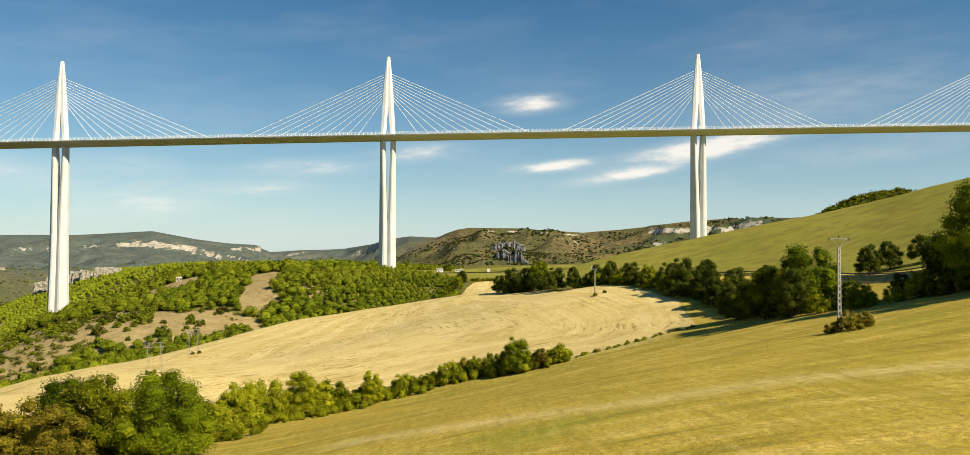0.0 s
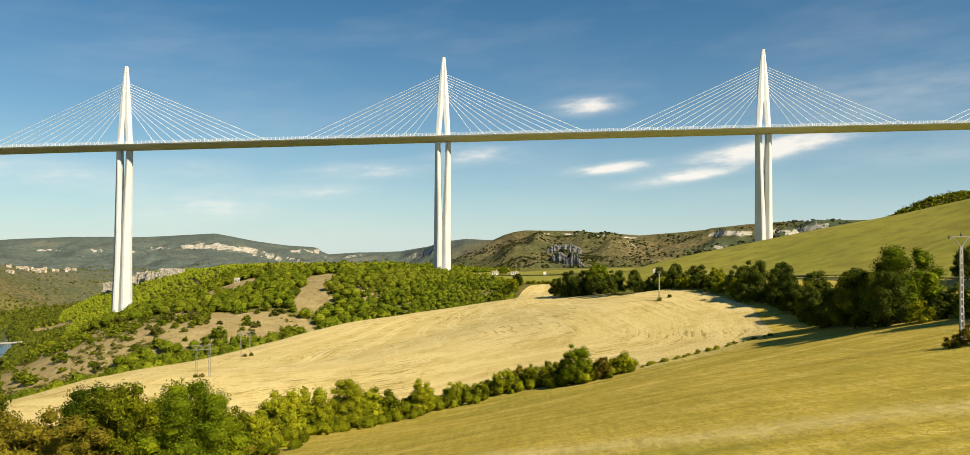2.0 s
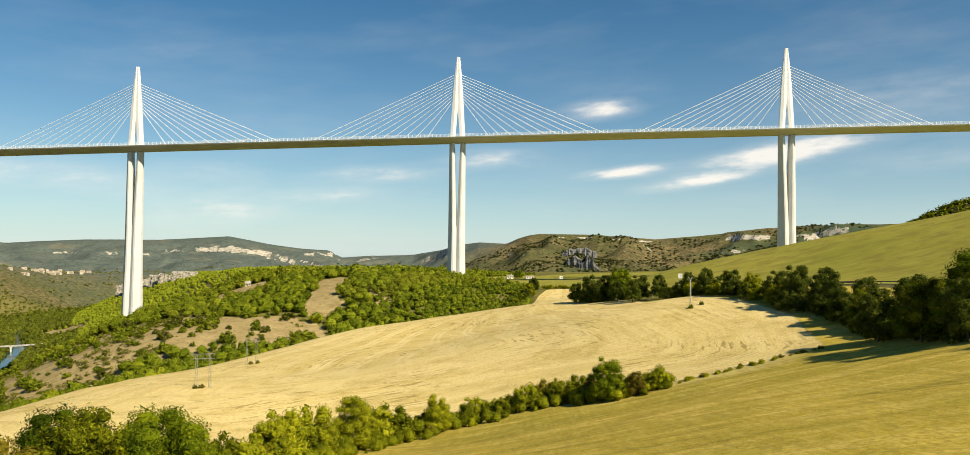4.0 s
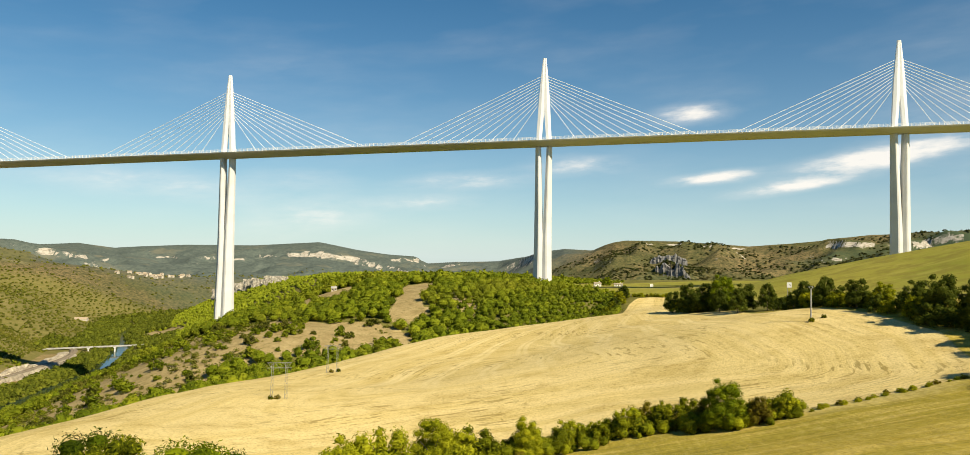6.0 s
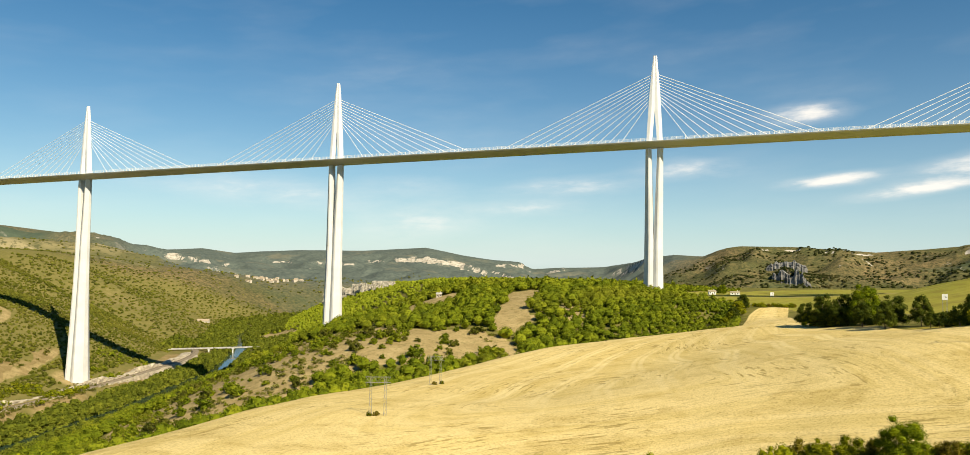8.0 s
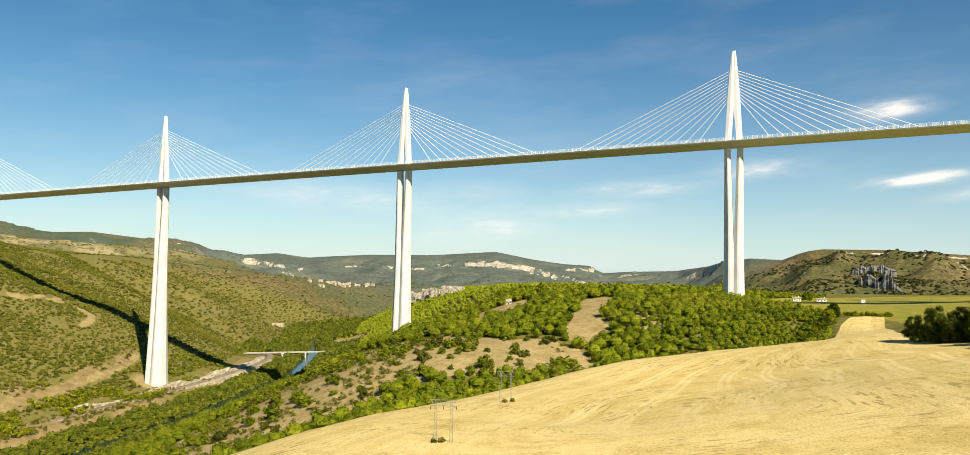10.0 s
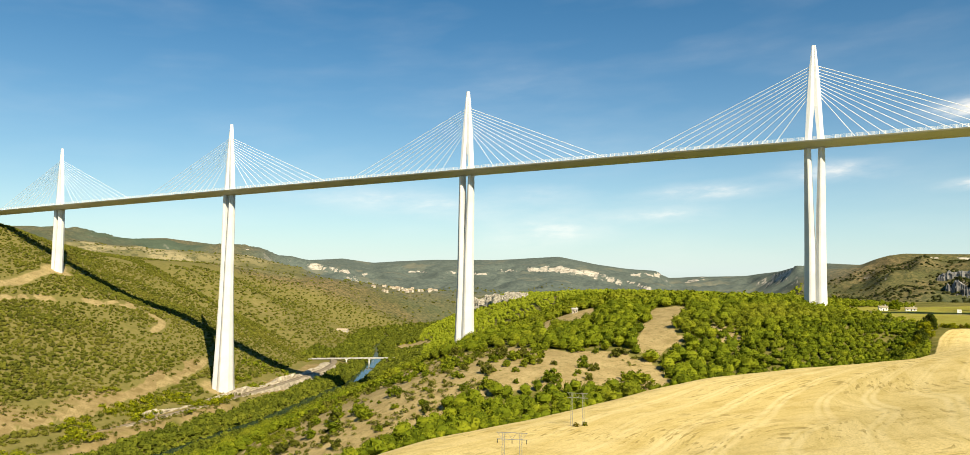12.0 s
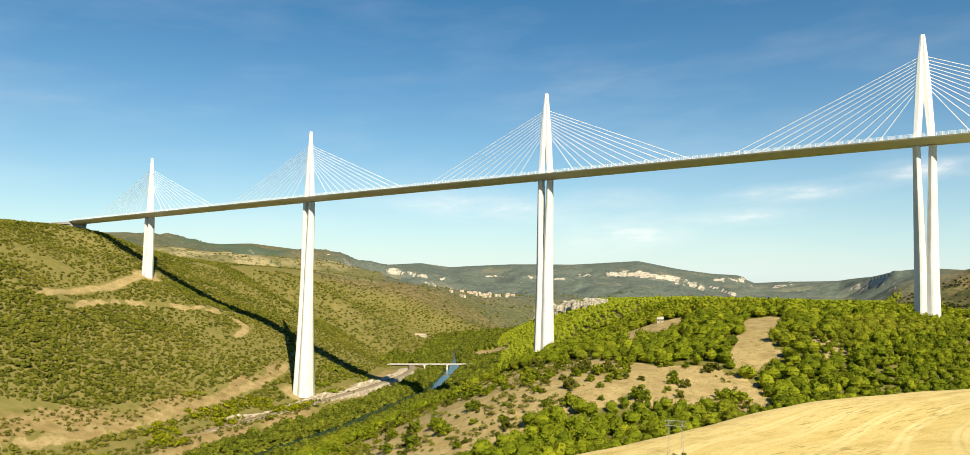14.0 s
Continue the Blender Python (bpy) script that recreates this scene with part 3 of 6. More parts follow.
def far_land(x, y, dist, bearing):
    """The plateau slopes round the valley with their cliff bands: height, and how far a cliff shows."""
    b, rise, reach = (np.array(c, float) for c in zip(*RIMS))
    far_r = np.interp(bearing, b, reach)
    crest = 172 + np.tan(np.radians(np.interp(bearing, b, rise) + 0.05 * fbm(x, y, 420, 4, 21))) * far_r
    foot = np.interp(bearing, [-75, -62, -54, -50, -46.4, -44.5, -41.6, -39.5, -36], [225, 210, 196, 198, 191, 186, 168, 125, 60])
    u = (dist - 0.58 * far_r) / (0.42 * far_r)
    u = u + 0.10 * fbm(x, y, 500, 4, 31)
    lip = 0.80 + 0.07 * fbm(x, y, 700, 2, 41)
    top = np.interp(bearing, [-45, -41, -15, -11, 13, 15], [0.16, 0.26, 0.26, 0.16, 0.13, 0.07])
    prof = (1 - top) * np.clip(u / lip, 0, 1) ** 1.2 + top * sstep(lip, 1.02, u)
    z = foot + (crest - foot) * prof + (fbm(x, y, 240, 5, 51) * 30 - np.abs(fbm(x, y, 190, 3, 55)) * 70 + 12) * sstep(0, 0.3, u) * sstep(1.0, 0.8, u)
    show = np.zeros(np.shape(x))
    ragged = 9 * fbm(x, y, 130, 4, 61)
    for b0, z0, b1, z1, rise_m in CLIFFS:
        zc = np.interp(bearing, [b0, b1], [z0, z1]) + ragged * min(1.0, rise_m / 16)
        m = sstep(b0 - 0.25, b0 + 0.15, bearing) * sstep(b1 + 0.25, b1 - 0.15, bearing) * (dist > 1700)
        z = z + m * rise_m * (sstep(zc - 4, zc + 4, z) - sstep(zc - 3 * rise_m, zc + 3 * rise_m, z))
        show = np.maximum(show, m * np.clip(1.35 - np.abs(z - zc) / (rise_m * 0.55), 0, 1))
    return z, show


def land(x, y):
    """Height of the ground."""
    x, y = np.asarray(x, float), np.asarray(y, float)
    d = line_dist(x, y, RIVER, True)
    dist, bearing = np.hypot(x, y - 60), np.degrees(np.arctan2(x, y - 60))
    e = np.abs(d)
    bank = -4 + 7 * sstep(8, 20, e)
    gully = fbm(x, y, 160, 3, 5) * 26 * sstep(120, 300, e)
    low = sstep(1075, 1135, y) * sstep(1330, 1230, y)
    left = bank + (9 - 5 * low) * sstep(50, 64, e) + 0.44 * smax(e - 95 - 38 * low, 0 * e, 8) + gully * (1 - 0.7 * low)
    cap = 252 - 50 * sstep(850, 1030, y) - 22 * sstep(1000, 1500, y) - 43 * sstep(1500, 2100, y) - 38 * sstep(2000, 2500, y) + 25 * sstep(-900, -1700, x) + fbm(x, y, 300, 3, 9) * 10
    cap = np.minimum(cap, np.interp(bearing, [-66, -61.5, -59, -57, -54.3, -50.3, -46.9, -43.6, -40, -37.2, -33.7, -28], [243, 241, 231, 211, 193, 179, 174, 159, 137, 122, 101, 95]) + 6 * fbm(x, y, 260, 3, 9))
    left = smin(left, cap, 9)
    right = smin(bank + 4 * sstep(30, 60, e) + (0.32 + 0.2 * sstep(950, 1250, y)) * smax(e - 50 - 20 * sstep(1200, 1400, y), 0 * e, 8), 136 - 24 * sstep(1150, 1650, y), 10)
    forms = 0.0
    for fx, fy, r, h in FIELD_FORMS + SPUR_FORMS + HILL_FORMS:
        forms = forms + h * np.exp(-((x - fx) ** 2 + (y - fy) ** 2) * 0.8 / r ** 2)
    right = right + forms * sstep(30, 110, e)
    rim = line_dist(x, y, FIELD_RIM, True)
    right = right - 11 * np.exp(-((rim + 34) / 24) ** 2) * sstep(60, 200, y) * sstep(720, 640, y)
    right = right + fbm(x, y, 45, 3, 3) * 1.2 * sstep(40, 100, e)
    z = np.where(d < 0, left, right)
    rims = far_land(x, y, dist, bearing)[0]
    w = sstep(2500, 3200, dist)
    near = np.interp(bearing, [-24, -12], [2000, 1350])
    return smax(z * (1 - w) + 40 * w, rims - 420 * sstep(near + 550, near, dist), 6)


STUBBLE = FIELD_RIM + FIELD_EAST
BALD_SPUR = [(-335, 610), (-272, 590), (-219, 574), (-177, 580), (-150, 578), (-142, 545), (-160, 512), (-205, 494), (-236, 470), (-268, 446), (-300, 428), (-352, 426),
             (-412, 465), (-434, 540), (-404, 614), (-365, 644)]
BALD_STRIP = [(-184, 645), (-205, 745), (-180, 750), (-158, 652), (-153, 609), (-158, 580), (-178, 590)]
GRAVEL_BAR = [(-965, 1430), (-870, 1345), (-800, 1350), (-850, 1425), (-935, 1485)]
BARE_PATCH = [(-144, 650), (-128, 652), (-108, 618), (-120, 604)]
HUT_YARD = [(-308, 684), (-308, 778), (-262, 778), (-242, 702), (-256, 668), (-290, 664)]
QUARRY_FLAT = [(-768, 450), (-755, 512), (-765, 595), (-780, 666), (-828, 785), (-864, 847), (-841, 849), (-788, 751), (-747, 642), (-718, 559), (-712, 474), (-702, 422),
               (-690, 300), (-745, 300)]
TRACK_UP = [(-700, 440), (-722, 540), (-752, 640), (-790, 745), (-835, 830), (-850, 850)]
TRACK_PIER = [(-1005, 605), (-1045, 699), (-1118, 809), (-1140, 830)]
TRACK_MID = [(-995, 588), (-983, 630), (-1012, 715), (-990, 787), (-986, 850), (-950, 864), (-916, 816)]
TRACK_FLAT = [(-695, 380), (-703, 420), (-709, 453), (-716, 508), (-731, 568), (-746, 595), (-765, 666), (-797, 747)]
WORN = [(-14, 92), (5, 83), (19, 77.5), (33, 78), (46, 75), (66, 70)]
TRACK_FARM = [(-60, 960), (-10, 935), (40, 918), (110, 905), (200, 880)]
TRACK_LOW = [(-963, 606), (-1009, 704), (-996, 790), (-1005, 860), (-1019, 918)]
SCAR = [(-1232, 1314), (-1156, 1309), (-1181, 1411), (-1299, 1433)]
RIDGE_PASTURE = [(-1419, 1140), (-1677, 1465), (-1617, 1577), (-1581, 1632), (-1481, 1376), (-1351, 1117)]
MEADOW_EAST = [(100, 1120), (-70, 1020), (-50, 800), (20, 760), (70, 620), (60, 470), (95, 330), (135, 240), (150, 100), (900, 100), (900, 800), (520, 1040)]


def add_attribute(me, name, values):
    me.attributes.new(name, "FLOAT", "POINT").data.foreach_set("value", np.asarray(values, np.float32))


def mesh_from(name, co, quads, smooth=True):
    me = bpy.data.meshes.new(name)
    co, quads = np.asarray(co, np.float32), np.asarray(quads, np.int32)
    n, k = quads.shape
    me.vertices.add(len(co))
    me.vertices.foreach_set("co", co.ravel())
    me.loops.add(n * k)
    me.loops.foreach_set("vertex_index", quads.ravel())
    me.polygons.add(n)
    me.polygons.foreach_set("loop_start", np.arange(0, n * k, k, dtype=np.int32))
    me.polygons.foreach_set("loop_total", np.full(n, k, np.int32))
    me.polygons.foreach_set("use_smooth", np.full(n, smooth, bool))
    me.update(calc_edges=True)
    return me


def build_ground():
    az = np.radians(np.concatenate([np.arange(-74, 46, 0.19), np.arange(46, 286, 3.0)]))
    rad = 4.0 * 1.018 ** np.arange(0, 330)
    rad = np.concatenate([[0.02, 2.0], rad[rad < 1250], np.arange(1255, 4900, 19.0)])
    a, r = np.meshgrid(az, rad)
    x, y = r * np.sin(a), 60 + r * np.cos(a)
    z = land(x, y)
    nr, na = a.shape
    i = np.arange(nr * na).reshape(nr, na)
    nxt = np.roll(i, -1, axis=1)
    quads = np.stack([i[:-1], i[1:], nxt[1:], nxt[:-1]], -1).reshape(-1, 4)
    co = np.stack([x, y, z], -1).reshape(-1, 3)
    co = np.vstack([co, [[0, 60, float(land(0.0, 60.0))]]])
    me = mesh_from("ground", co, quads)
    x, y = co[:, 0].astype(float), co[:, 1].astype(float)
    d = line_dist(x, y, RIVER, True)
    dist = np.hypot(x, y - 60)
    stub = inside(x, y, STUBBLE)
    soil = np.maximum.reduce([inside(x, y, SCAR, 60) * 0.45, inside(x, y, RIDGE_PASTURE, 60) * 0.35, np.clip(1.3 - np.hypot(x + 842, y - 1329) / 32, 0, 1), inside(x, y, BALD_SPUR, 26), inside(x, y, BALD_STRIP, 14), inside(x, y, HUT_YARD, 12), inside(x, y, BARE_PATCH, 10), inside(x, y, GRAVEL_BAR, 20), inside(x, y, QUARRY_FLAT, 20) * 0.3,
                              np.clip(1.1 - line_dist(x, y, TRACK_UP) / 7, 0, 1), np.clip(1.1 - line_dist(x, y, TRACK_PIER) / 12, 0, 1), np.clip(1.1 - line_dist(x, y, TRACK_MID) / 8, 0, 1), np.clip(1.1 - line_dist(x, y, TRACK_FLAT) / 6, 0, 1),
                              np.clip(1.0 - line_dist(x, y, TRACK_LOW) / 7, 0, 1), np.clip(1.2 - line_dist(x, y, TRACK_FARM) / 9, 0, 1),
                              np.clip(1.1 - np.hypot(x + 767, y - 803) / 45, 0, 1), np.clip(1.1 - np.hypot(x + 1109, y - 801) / 34, 0, 1)])
    east = inside(x, y, MEADOW_EAST)
    near = (dist < 320) & (d > 0) & (x > -140)
    meadow = np.maximum(east, np.where(near, 1.0, 0.0)) * (1 - stub)
    wood = np.where((d > 25) & (dist > 200), 1.0, 0.0) * (1 - stub) * (1 - soil) * (1 - meadow)
    wood = np.where((d > 0) & (x > 60) & (y < 1050), 0, wood)
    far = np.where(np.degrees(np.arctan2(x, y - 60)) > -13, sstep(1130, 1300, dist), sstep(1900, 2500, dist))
    bearing = np.degrees(np.arctan2(x, y - 60))
    add_attribute(me, "band", far_land(x, y, dist, bearing)[1])
    shelf = sstep(-66, -60, bearing) * sstep(-39, -42, bearing) * sstep(2180, 2330, dist) * sstep(2900, 2650, dist) * 0.68
    add_attribute(me, "shelf", shelf)
    to_rim, to_east = line_dist(x, y, FIELD_RIM), line_dist(x, y, FIELD_EAST[:9])
    add_attribute(me, "fan", 130 * to_rim / (to_rim + to_east + 1))
    # where the far woods take the haze-tinted colour
    add_attribute(me, "hazy_forest", (0.35 + 0.65 * sstep(-46, -42, bearing)) * sstep(0, -5, bearing) * sstep(2300, 2700, dist))
    add_attribute(me, "dirt", np.maximum(inside(x, y, QUARRY_FLAT, 26) * (0.62 + 0.5 * fbm(x, y, 45, 3, 27)), np.where((d < -48) & (d > -92) & (y < 1120), 0.55 + 0.5 * fbm(x, y, 30, 3, 29), 0.0)))
    add_attribute(me, "worn", np.maximum(np.clip(1.1 - line_dist(x, y, WORN) / 4.0, 0, 1), np.clip(1.5 - line_dist(x, y, FIELD_EAST[9:16]) / 7, 0, 1) * 0.8))
    add_attribute(me, "lush", np.exp(-((x - 7) / 7) ** 2 - ((y - 73) / 5) ** 2) + 0.6 * np.exp(-((x - 62) / 14) ** 2 - ((y - 112) / 7) ** 2))
    add_attribute(me, "stubble", stub)
    add_attribute(me, "soil", soil)
    add_attribute(me, "meadow", meadow * (1 - far))
    add_attribute(me, "pasture", east * (1 - stub) * (1 - far))
    add_attribute(me, "wood", wood * (1 - far))
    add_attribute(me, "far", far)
    add_attribute(me, "rock", np.where(dist > 1500, 1.0, 0.35) * np.where(bearing < -42, 0.25, 1.0) )
    rim, east_edge = line_dist(x, y, FIELD_RIM), line_dist(x, y, FIELD_EAST)
    add_attribute(me, "furrow", np.where(stub > 0, smin(rim, east_edge, 6.0), rim))
    me.materials.append(MAT["land"])
    return tagged(new("ground", me), "dry rolling valley land with stubble, meadow and woods", "ground", kind="structure")


ground = build_ground()


def height(x, y):
    return float(land(x, y))


def build_river():
    pts = []
    for (ax, ay), (bx, by) in zip(RIVER[:-1], RIVER[1:]):
        for k in range(8):
            pts.append((ax + (bx - ax) * k / 8, ay + (by - ay) * k / 8))
    co, quads = [], []
    for k, (px, py) in enumerate(pts):
        q = pts[min(k + 1, len(pts) - 1)]
        o = pts[max(k - 1, 0)]
        t = Vector((q[0] - o[0], q[1] - o[1])).normalized()
        half = float(np.interp(py, [1270, 1330], [16, 6]))
        for s in (-half, half):
            co.append((px - t.y * s, py + t.x * s, 0.0))
    for k in range(len(pts) - 1):
        quads.append((2 * k, 2 * k + 1, 2 * k + 3, 2 * k + 2))
    me = mesh_from("water", co, quads)
    me.materials.append(MAT["water"])
    return tagged(new("water", me), "calm green river winding along the valley floor", "river", kind="structure")


build_river()


# ---- building blocks ----
def part(name, bm, material, parent, label="", world=False):
    me = bpy.data.meshes.new(name)
    bm.to_mesh(me)
    bm.free()
    me.materials.append(MAT[material])
    ob = new(name, me)
    ob.parent = parent
    if world:
        top = parent
        while top.parent:
            top = top.parent
        ob.matrix_parent_inverse = Matrix.Translation(-top.location)
    if label:
        ob["label"] = label
    return ob


def empty(name, loc, label, category, group=""):
    ob = new(name)
    ob.location = loc
    ob.empty_display_size = 0.5
    return tagged(ob, label, category, group)


def box(bm, size, at, rot=None, bevel=0.0):
    m = Matrix.Translation(at) @ (rot.to_4x4() if rot else Matrix()) @ Matrix.Diagonal((*size, 1))
    r = bmesh.ops.create_cube(bm, size=1.0, matrix=m)
    if bevel:
        edges = list({e for v in r["verts"] for e in v.link_edges})
        bmesh.ops.bevel(bm, geom=edges, offset=bevel, segments=1, affect="EDGES")
    return r


def rod(bm, a, b, r0, r1=None, sides=6):
    a, b = Vector(a), Vector(b)
    d = b - a
    m = Matrix.Translation((a + b) / 2) @ d.to_track_quat("Z", "Y").to_matrix().to_4x4()
    return bmesh.ops.create_cone(bm, cap_ends=True, segments=sides, radius1=r0, radius2=r1 if r1 is not None else r0, depth=d.length, matrix=m)


def loft(bm, rings, caps=True):
    """Joins rings of points with quads."""
    vs = [[bm.verts.new(p) for p in ring] for ring in rings]
    n = len(vs[0])
    for lo, hi in zip(vs[:-1], vs[1:]):
        for k in range(n):
            bm.faces.new((lo[k], lo[(k + 1) % n], hi[(k + 1) % n], hi[k]))
    if caps:
        bm.faces.new(vs[0][::-1])
        bm.faces.new(vs[-1])
    return vs


# ---- the viaduct ----
SPAN, PYLON_H = 342.0, 86.7
P4 = Vector((-82.84, 820.31, 287.05))
HEAD, CURVE, GRADE = 0.038165, 0.757 / 20000, 0.03152


def deck_at(s):
    """Centre of the road surface at s metres from the fourth pier, and the run there."""
    a = HEAD + CURVE * s / 2
    t = HEAD + CURVE * s
    return Vector((P4.x + s * math.cos(a), P4.y + s * math.sin(a), P4.z + GRADE * s)), Vector((math.cos(t), math.sin(t), GRADE)).normalized()


def frame_at(s):
    c, t = deck_at(s)
    th = Vector((t.x, t.y, 0)).normalized()
    return c, th, Vector((-th.y, th.x, 0))


def local(c, th, n, u, v, w):
    return c + th * u + n * v + Vector((0, 0, w))


PIER_H = [94.5, 245.0, 221.0, 144.2, 136.4, 111.9, 77.6]


def outer_half(h):
    return 8.4 + 0.3 * min(h, 90) / 90 + 3.6 * (max(h - 90, 0) / 155) ** 1.4


def side_half(h):
    return 4.6 + 2.2 * min(h, 90) / 90 + 6.0 * (max(h - 90, 0) / 155) ** 1.3


def build_pier(k, parent):
    """A split column: two slender legs for the uppermost 90 m, one grooved shaft below."""
    c, th, n = frame_at((k - 3) * SPAN)
    c = c - Vector((0, 0, 4.6))
    total = PIER_H[k] + 3.0
    split = min(88.0, total * 0.78)
    bm = bmesh.new()

    def P(u, v, h):
        return local(c, th, n, u, v, -h)
    for sgn in (1, -1):
        rings = []
        for h in (0.0, 12.0, split * 0.5, split):
            uo, vw = outer_half(h), side_half(h)
            ui = 2.9 * (1 - h / split) + 0.05
            um, un = ui + (uo - ui) * 0.34, ui + (uo - ui) * 0.52
            ring = [(ui, -vw * 0.72), (um, -vw), (un, -vw), (uo, -vw * 0.30), (uo, vw * 0.30), (un, vw), (um, vw), (ui, vw * 0.72)]
            rings.append([P(sgn * u, v, h) for u, v in (ring if sgn > 0 else ring[::-1])][::-1])
        loft(bm, rings)
    rings = []
    for f in (0.0, 0.25, 0.5, 0.75, 1.0):
        h = split - 0.3 + (total - split) * f
        uo, vw = outer_half(h), side_half(h)
        gr = vw * (0.72 + 0.18 * f)
        um, un = uo * 0.34, uo * 0.52
        half = [(0.05, -gr), (um, -vw), (un, -vw), (uo, -vw * 0.30), (uo, vw * 0.30), (un, vw), (um, vw), (0.05, gr)]
        ring = half + [(-u, v) for u, v in half[::-1]]
        rings.append([P(u, v, h) for u, v in ring][::-1])
    loft(bm, rings)
    bmesh.ops.recalc_face_normals(bm, faces=bm.faces)
    pier = part("pier", bm, "concrete", parent, "tall pale concrete pier split into two slender legs", True)
    for sgn in (1, -1):
        for sv in (1, -1):
            bm = bmesh.new()
            rot = Matrix((th, n, (0, 0, 1))).transposed()
            box(bm, (3.2, 2.6, 1.0), local(c, th, n, sgn * 5.7, sv * 2.4, 0.35), rot, 0.1)
            part("bearing", bm, "galvanised", pier, "dark steel bearing", True)
    return pier


def mast_half(h):
    return float(np.interp(h, [0, 45, 67.5, 86.7], [7.9, 5.4, 3.6, 1.7]))


def build_pylon(k, parent):
    c, th, n = frame_at((k - 3) * SPAN)
    bm = bmesh.new()
    close = 32.0

    def P(u, v, h):
        return local(c, th, n, u, v, h)
    for sgn in (1, -1):
        rings = []
        for h in (-1.0, 10.0, 22.0, close):
            uo, vw = mast_half(max(h, 0)), 2.5 - 0.2 * h / close
            ui = 2.6 * (1 - max(h, 0) / close) + 0.02
            um = (ui + uo) / 2
            ring = [(ui, -vw * 0.75), (um, -vw), (uo, -vw * 0.6), (uo, vw * 0.6), (um, vw), (ui, vw * 0.75)]
            rings.append([P(sgn * u, v, h) for u, v in ring])
        loft(bm, rings)
    rings = []
    for h in (close - 0.2, 45.0, 56.0, 67.5, 78.0, 86.7):
        uo, vw = mast_half(h), 2.3 - 0.9 * (h - close) / 55
        ring = [(0, -vw * 0.8), (uo * 0.5, -vw), (uo, -vw * 0.6), (uo, vw * 0.6), (uo * 0.5, vw), (0, vw * 0.8), (-uo * 0.5, vw), (-uo, vw * 0.6), (-uo, -vw * 0.6), (-uo * 0.5, -vw)]
        rings.append([P(u, v, h) for u, v in ring])
    loft(bm, rings)
    bmesh.ops.recalc_face_normals(bm, faces=bm.faces)
    return part("pylon", bm, "steel_white", parent, "white steel mast shaped like an inverted Y", True)


def build_stay(k, i, sgn, parent):
    s0 = (k - 3) * SPAN
    c, th, n = frame_at(s0)
    h = 40.5 + 27.5 * i / 10
    top = local(c, th, n, sgn * mast_half(h) * 0.9, 0, h)
    foot = frame_at(s0 + sgn * (34.0 + 12.5 * i))[0] + Vector((0, 0, 0.4))
    bm = bmesh.new()
    rod(bm, foot, top, 0.26, sides=6)
    return part("stay_cable", bm, "cable", parent, "", True)


S_NORTH, S_SOUTH = -1230.0, 1230.0


def build_deck(parent):
    bm = bmesh.new()
    sect = [(-15.9, 0.55), (-15.2, -0.5), (-13.6, -1.3), (-5.0, -4.2), (5.0, -4.2), (13.6, -1.3), (15.2, -0.5), (15.9, 0.55), (14.2, 0.0), (-14.2, 0.0)]
    rings = []
    for s in np.linspace(S_NORTH, S_SOUTH, 124):
        c, th, n = frame_at(float(s))
        rings.append([local(c, th, n, 0, v, w) for v, w in sect])
    loft(bm, rings)
    bmesh.ops.recalc_face_normals(bm, faces=bm.faces)
    return part("deck", bm, "deck_steel", parent, "slender grey steel box deck with a trapezoid underside", True)


def build_screen(side, parent):
    """Posts and rails of the wind screen along one edge."""
    bm = bmesh.new()
    for k in range(int((S_SOUTH - S_NORTH) / 4.17)):
        c, th, n = frame_at(S_NORTH + 4.17 * k)
        rot = Matrix((th, n, (0, 0, 1))).transposed()
        box(bm, (0.42, 0.35, 3.1), local(c, th, n, 0, side * 15.4, 1.95), rot)
    for w in (0.75, 1.6, 2.4, 3.3):
        prev = None
        for s in np.linspace(S_NORTH, S_SOUTH, 124):
            c, th, n = frame_at(float(s))
            ring = [bm.verts.new(local(c, th, n, 0, side * 15.4 + a, w + b)) for a, b in ((-0.05, -0.1), (0.05, -0.1), (0.05, 0.1), (-0.05, 0.1))]
            if prev:
                for q in range(4):
                    bm.faces.new((prev[q], prev[(q + 1) % 4], ring[(q + 1) % 4], ring[q]))
            prev = ring
    bmesh.ops.recalc_face_normals(bm, faces=bm.faces)
    ob = part("wind_screen", bm, "steel_white", parent, "white wind screen of posts and rails", True)
    ob["kind"] = "stuff"
    return ob


def build_viaduct():
    base = Vector((P4.x, P4.y, P4.z - 4.6 - PIER_H[3]))
    via = empty("viaduct", base, "white cable-stayed motorway viaduct on very tall concrete piers", "bridge")
    build_deck(via)
    for side in (-1, 1):
        build_screen(side, via)
    for k in range(7):
        build_pier(k, via)
        build_pylon(k, via)
        for i in range(11):
            for sgn in (-1, 1):
                build_stay(k, i, sgn, via)
    # north end block let into the hillside
    c, th, n = frame_at(S_NORTH)
    rot = Matrix((th, n, (0, 0, 1))).transposed()
    bm = bmesh.new()
    box(bm, (16, 26, 14), local(c, th, n, -6, 0, -10.5), rot, 0.4)
    box(bm, (60, 29, 4.2), local(c, th, n, -30, 0, -2.4), rot, 0.3)
    part("abutment", bm, "old_concrete", via, "grey concrete end block in the hillside", True)
    return via


build_viaduct()


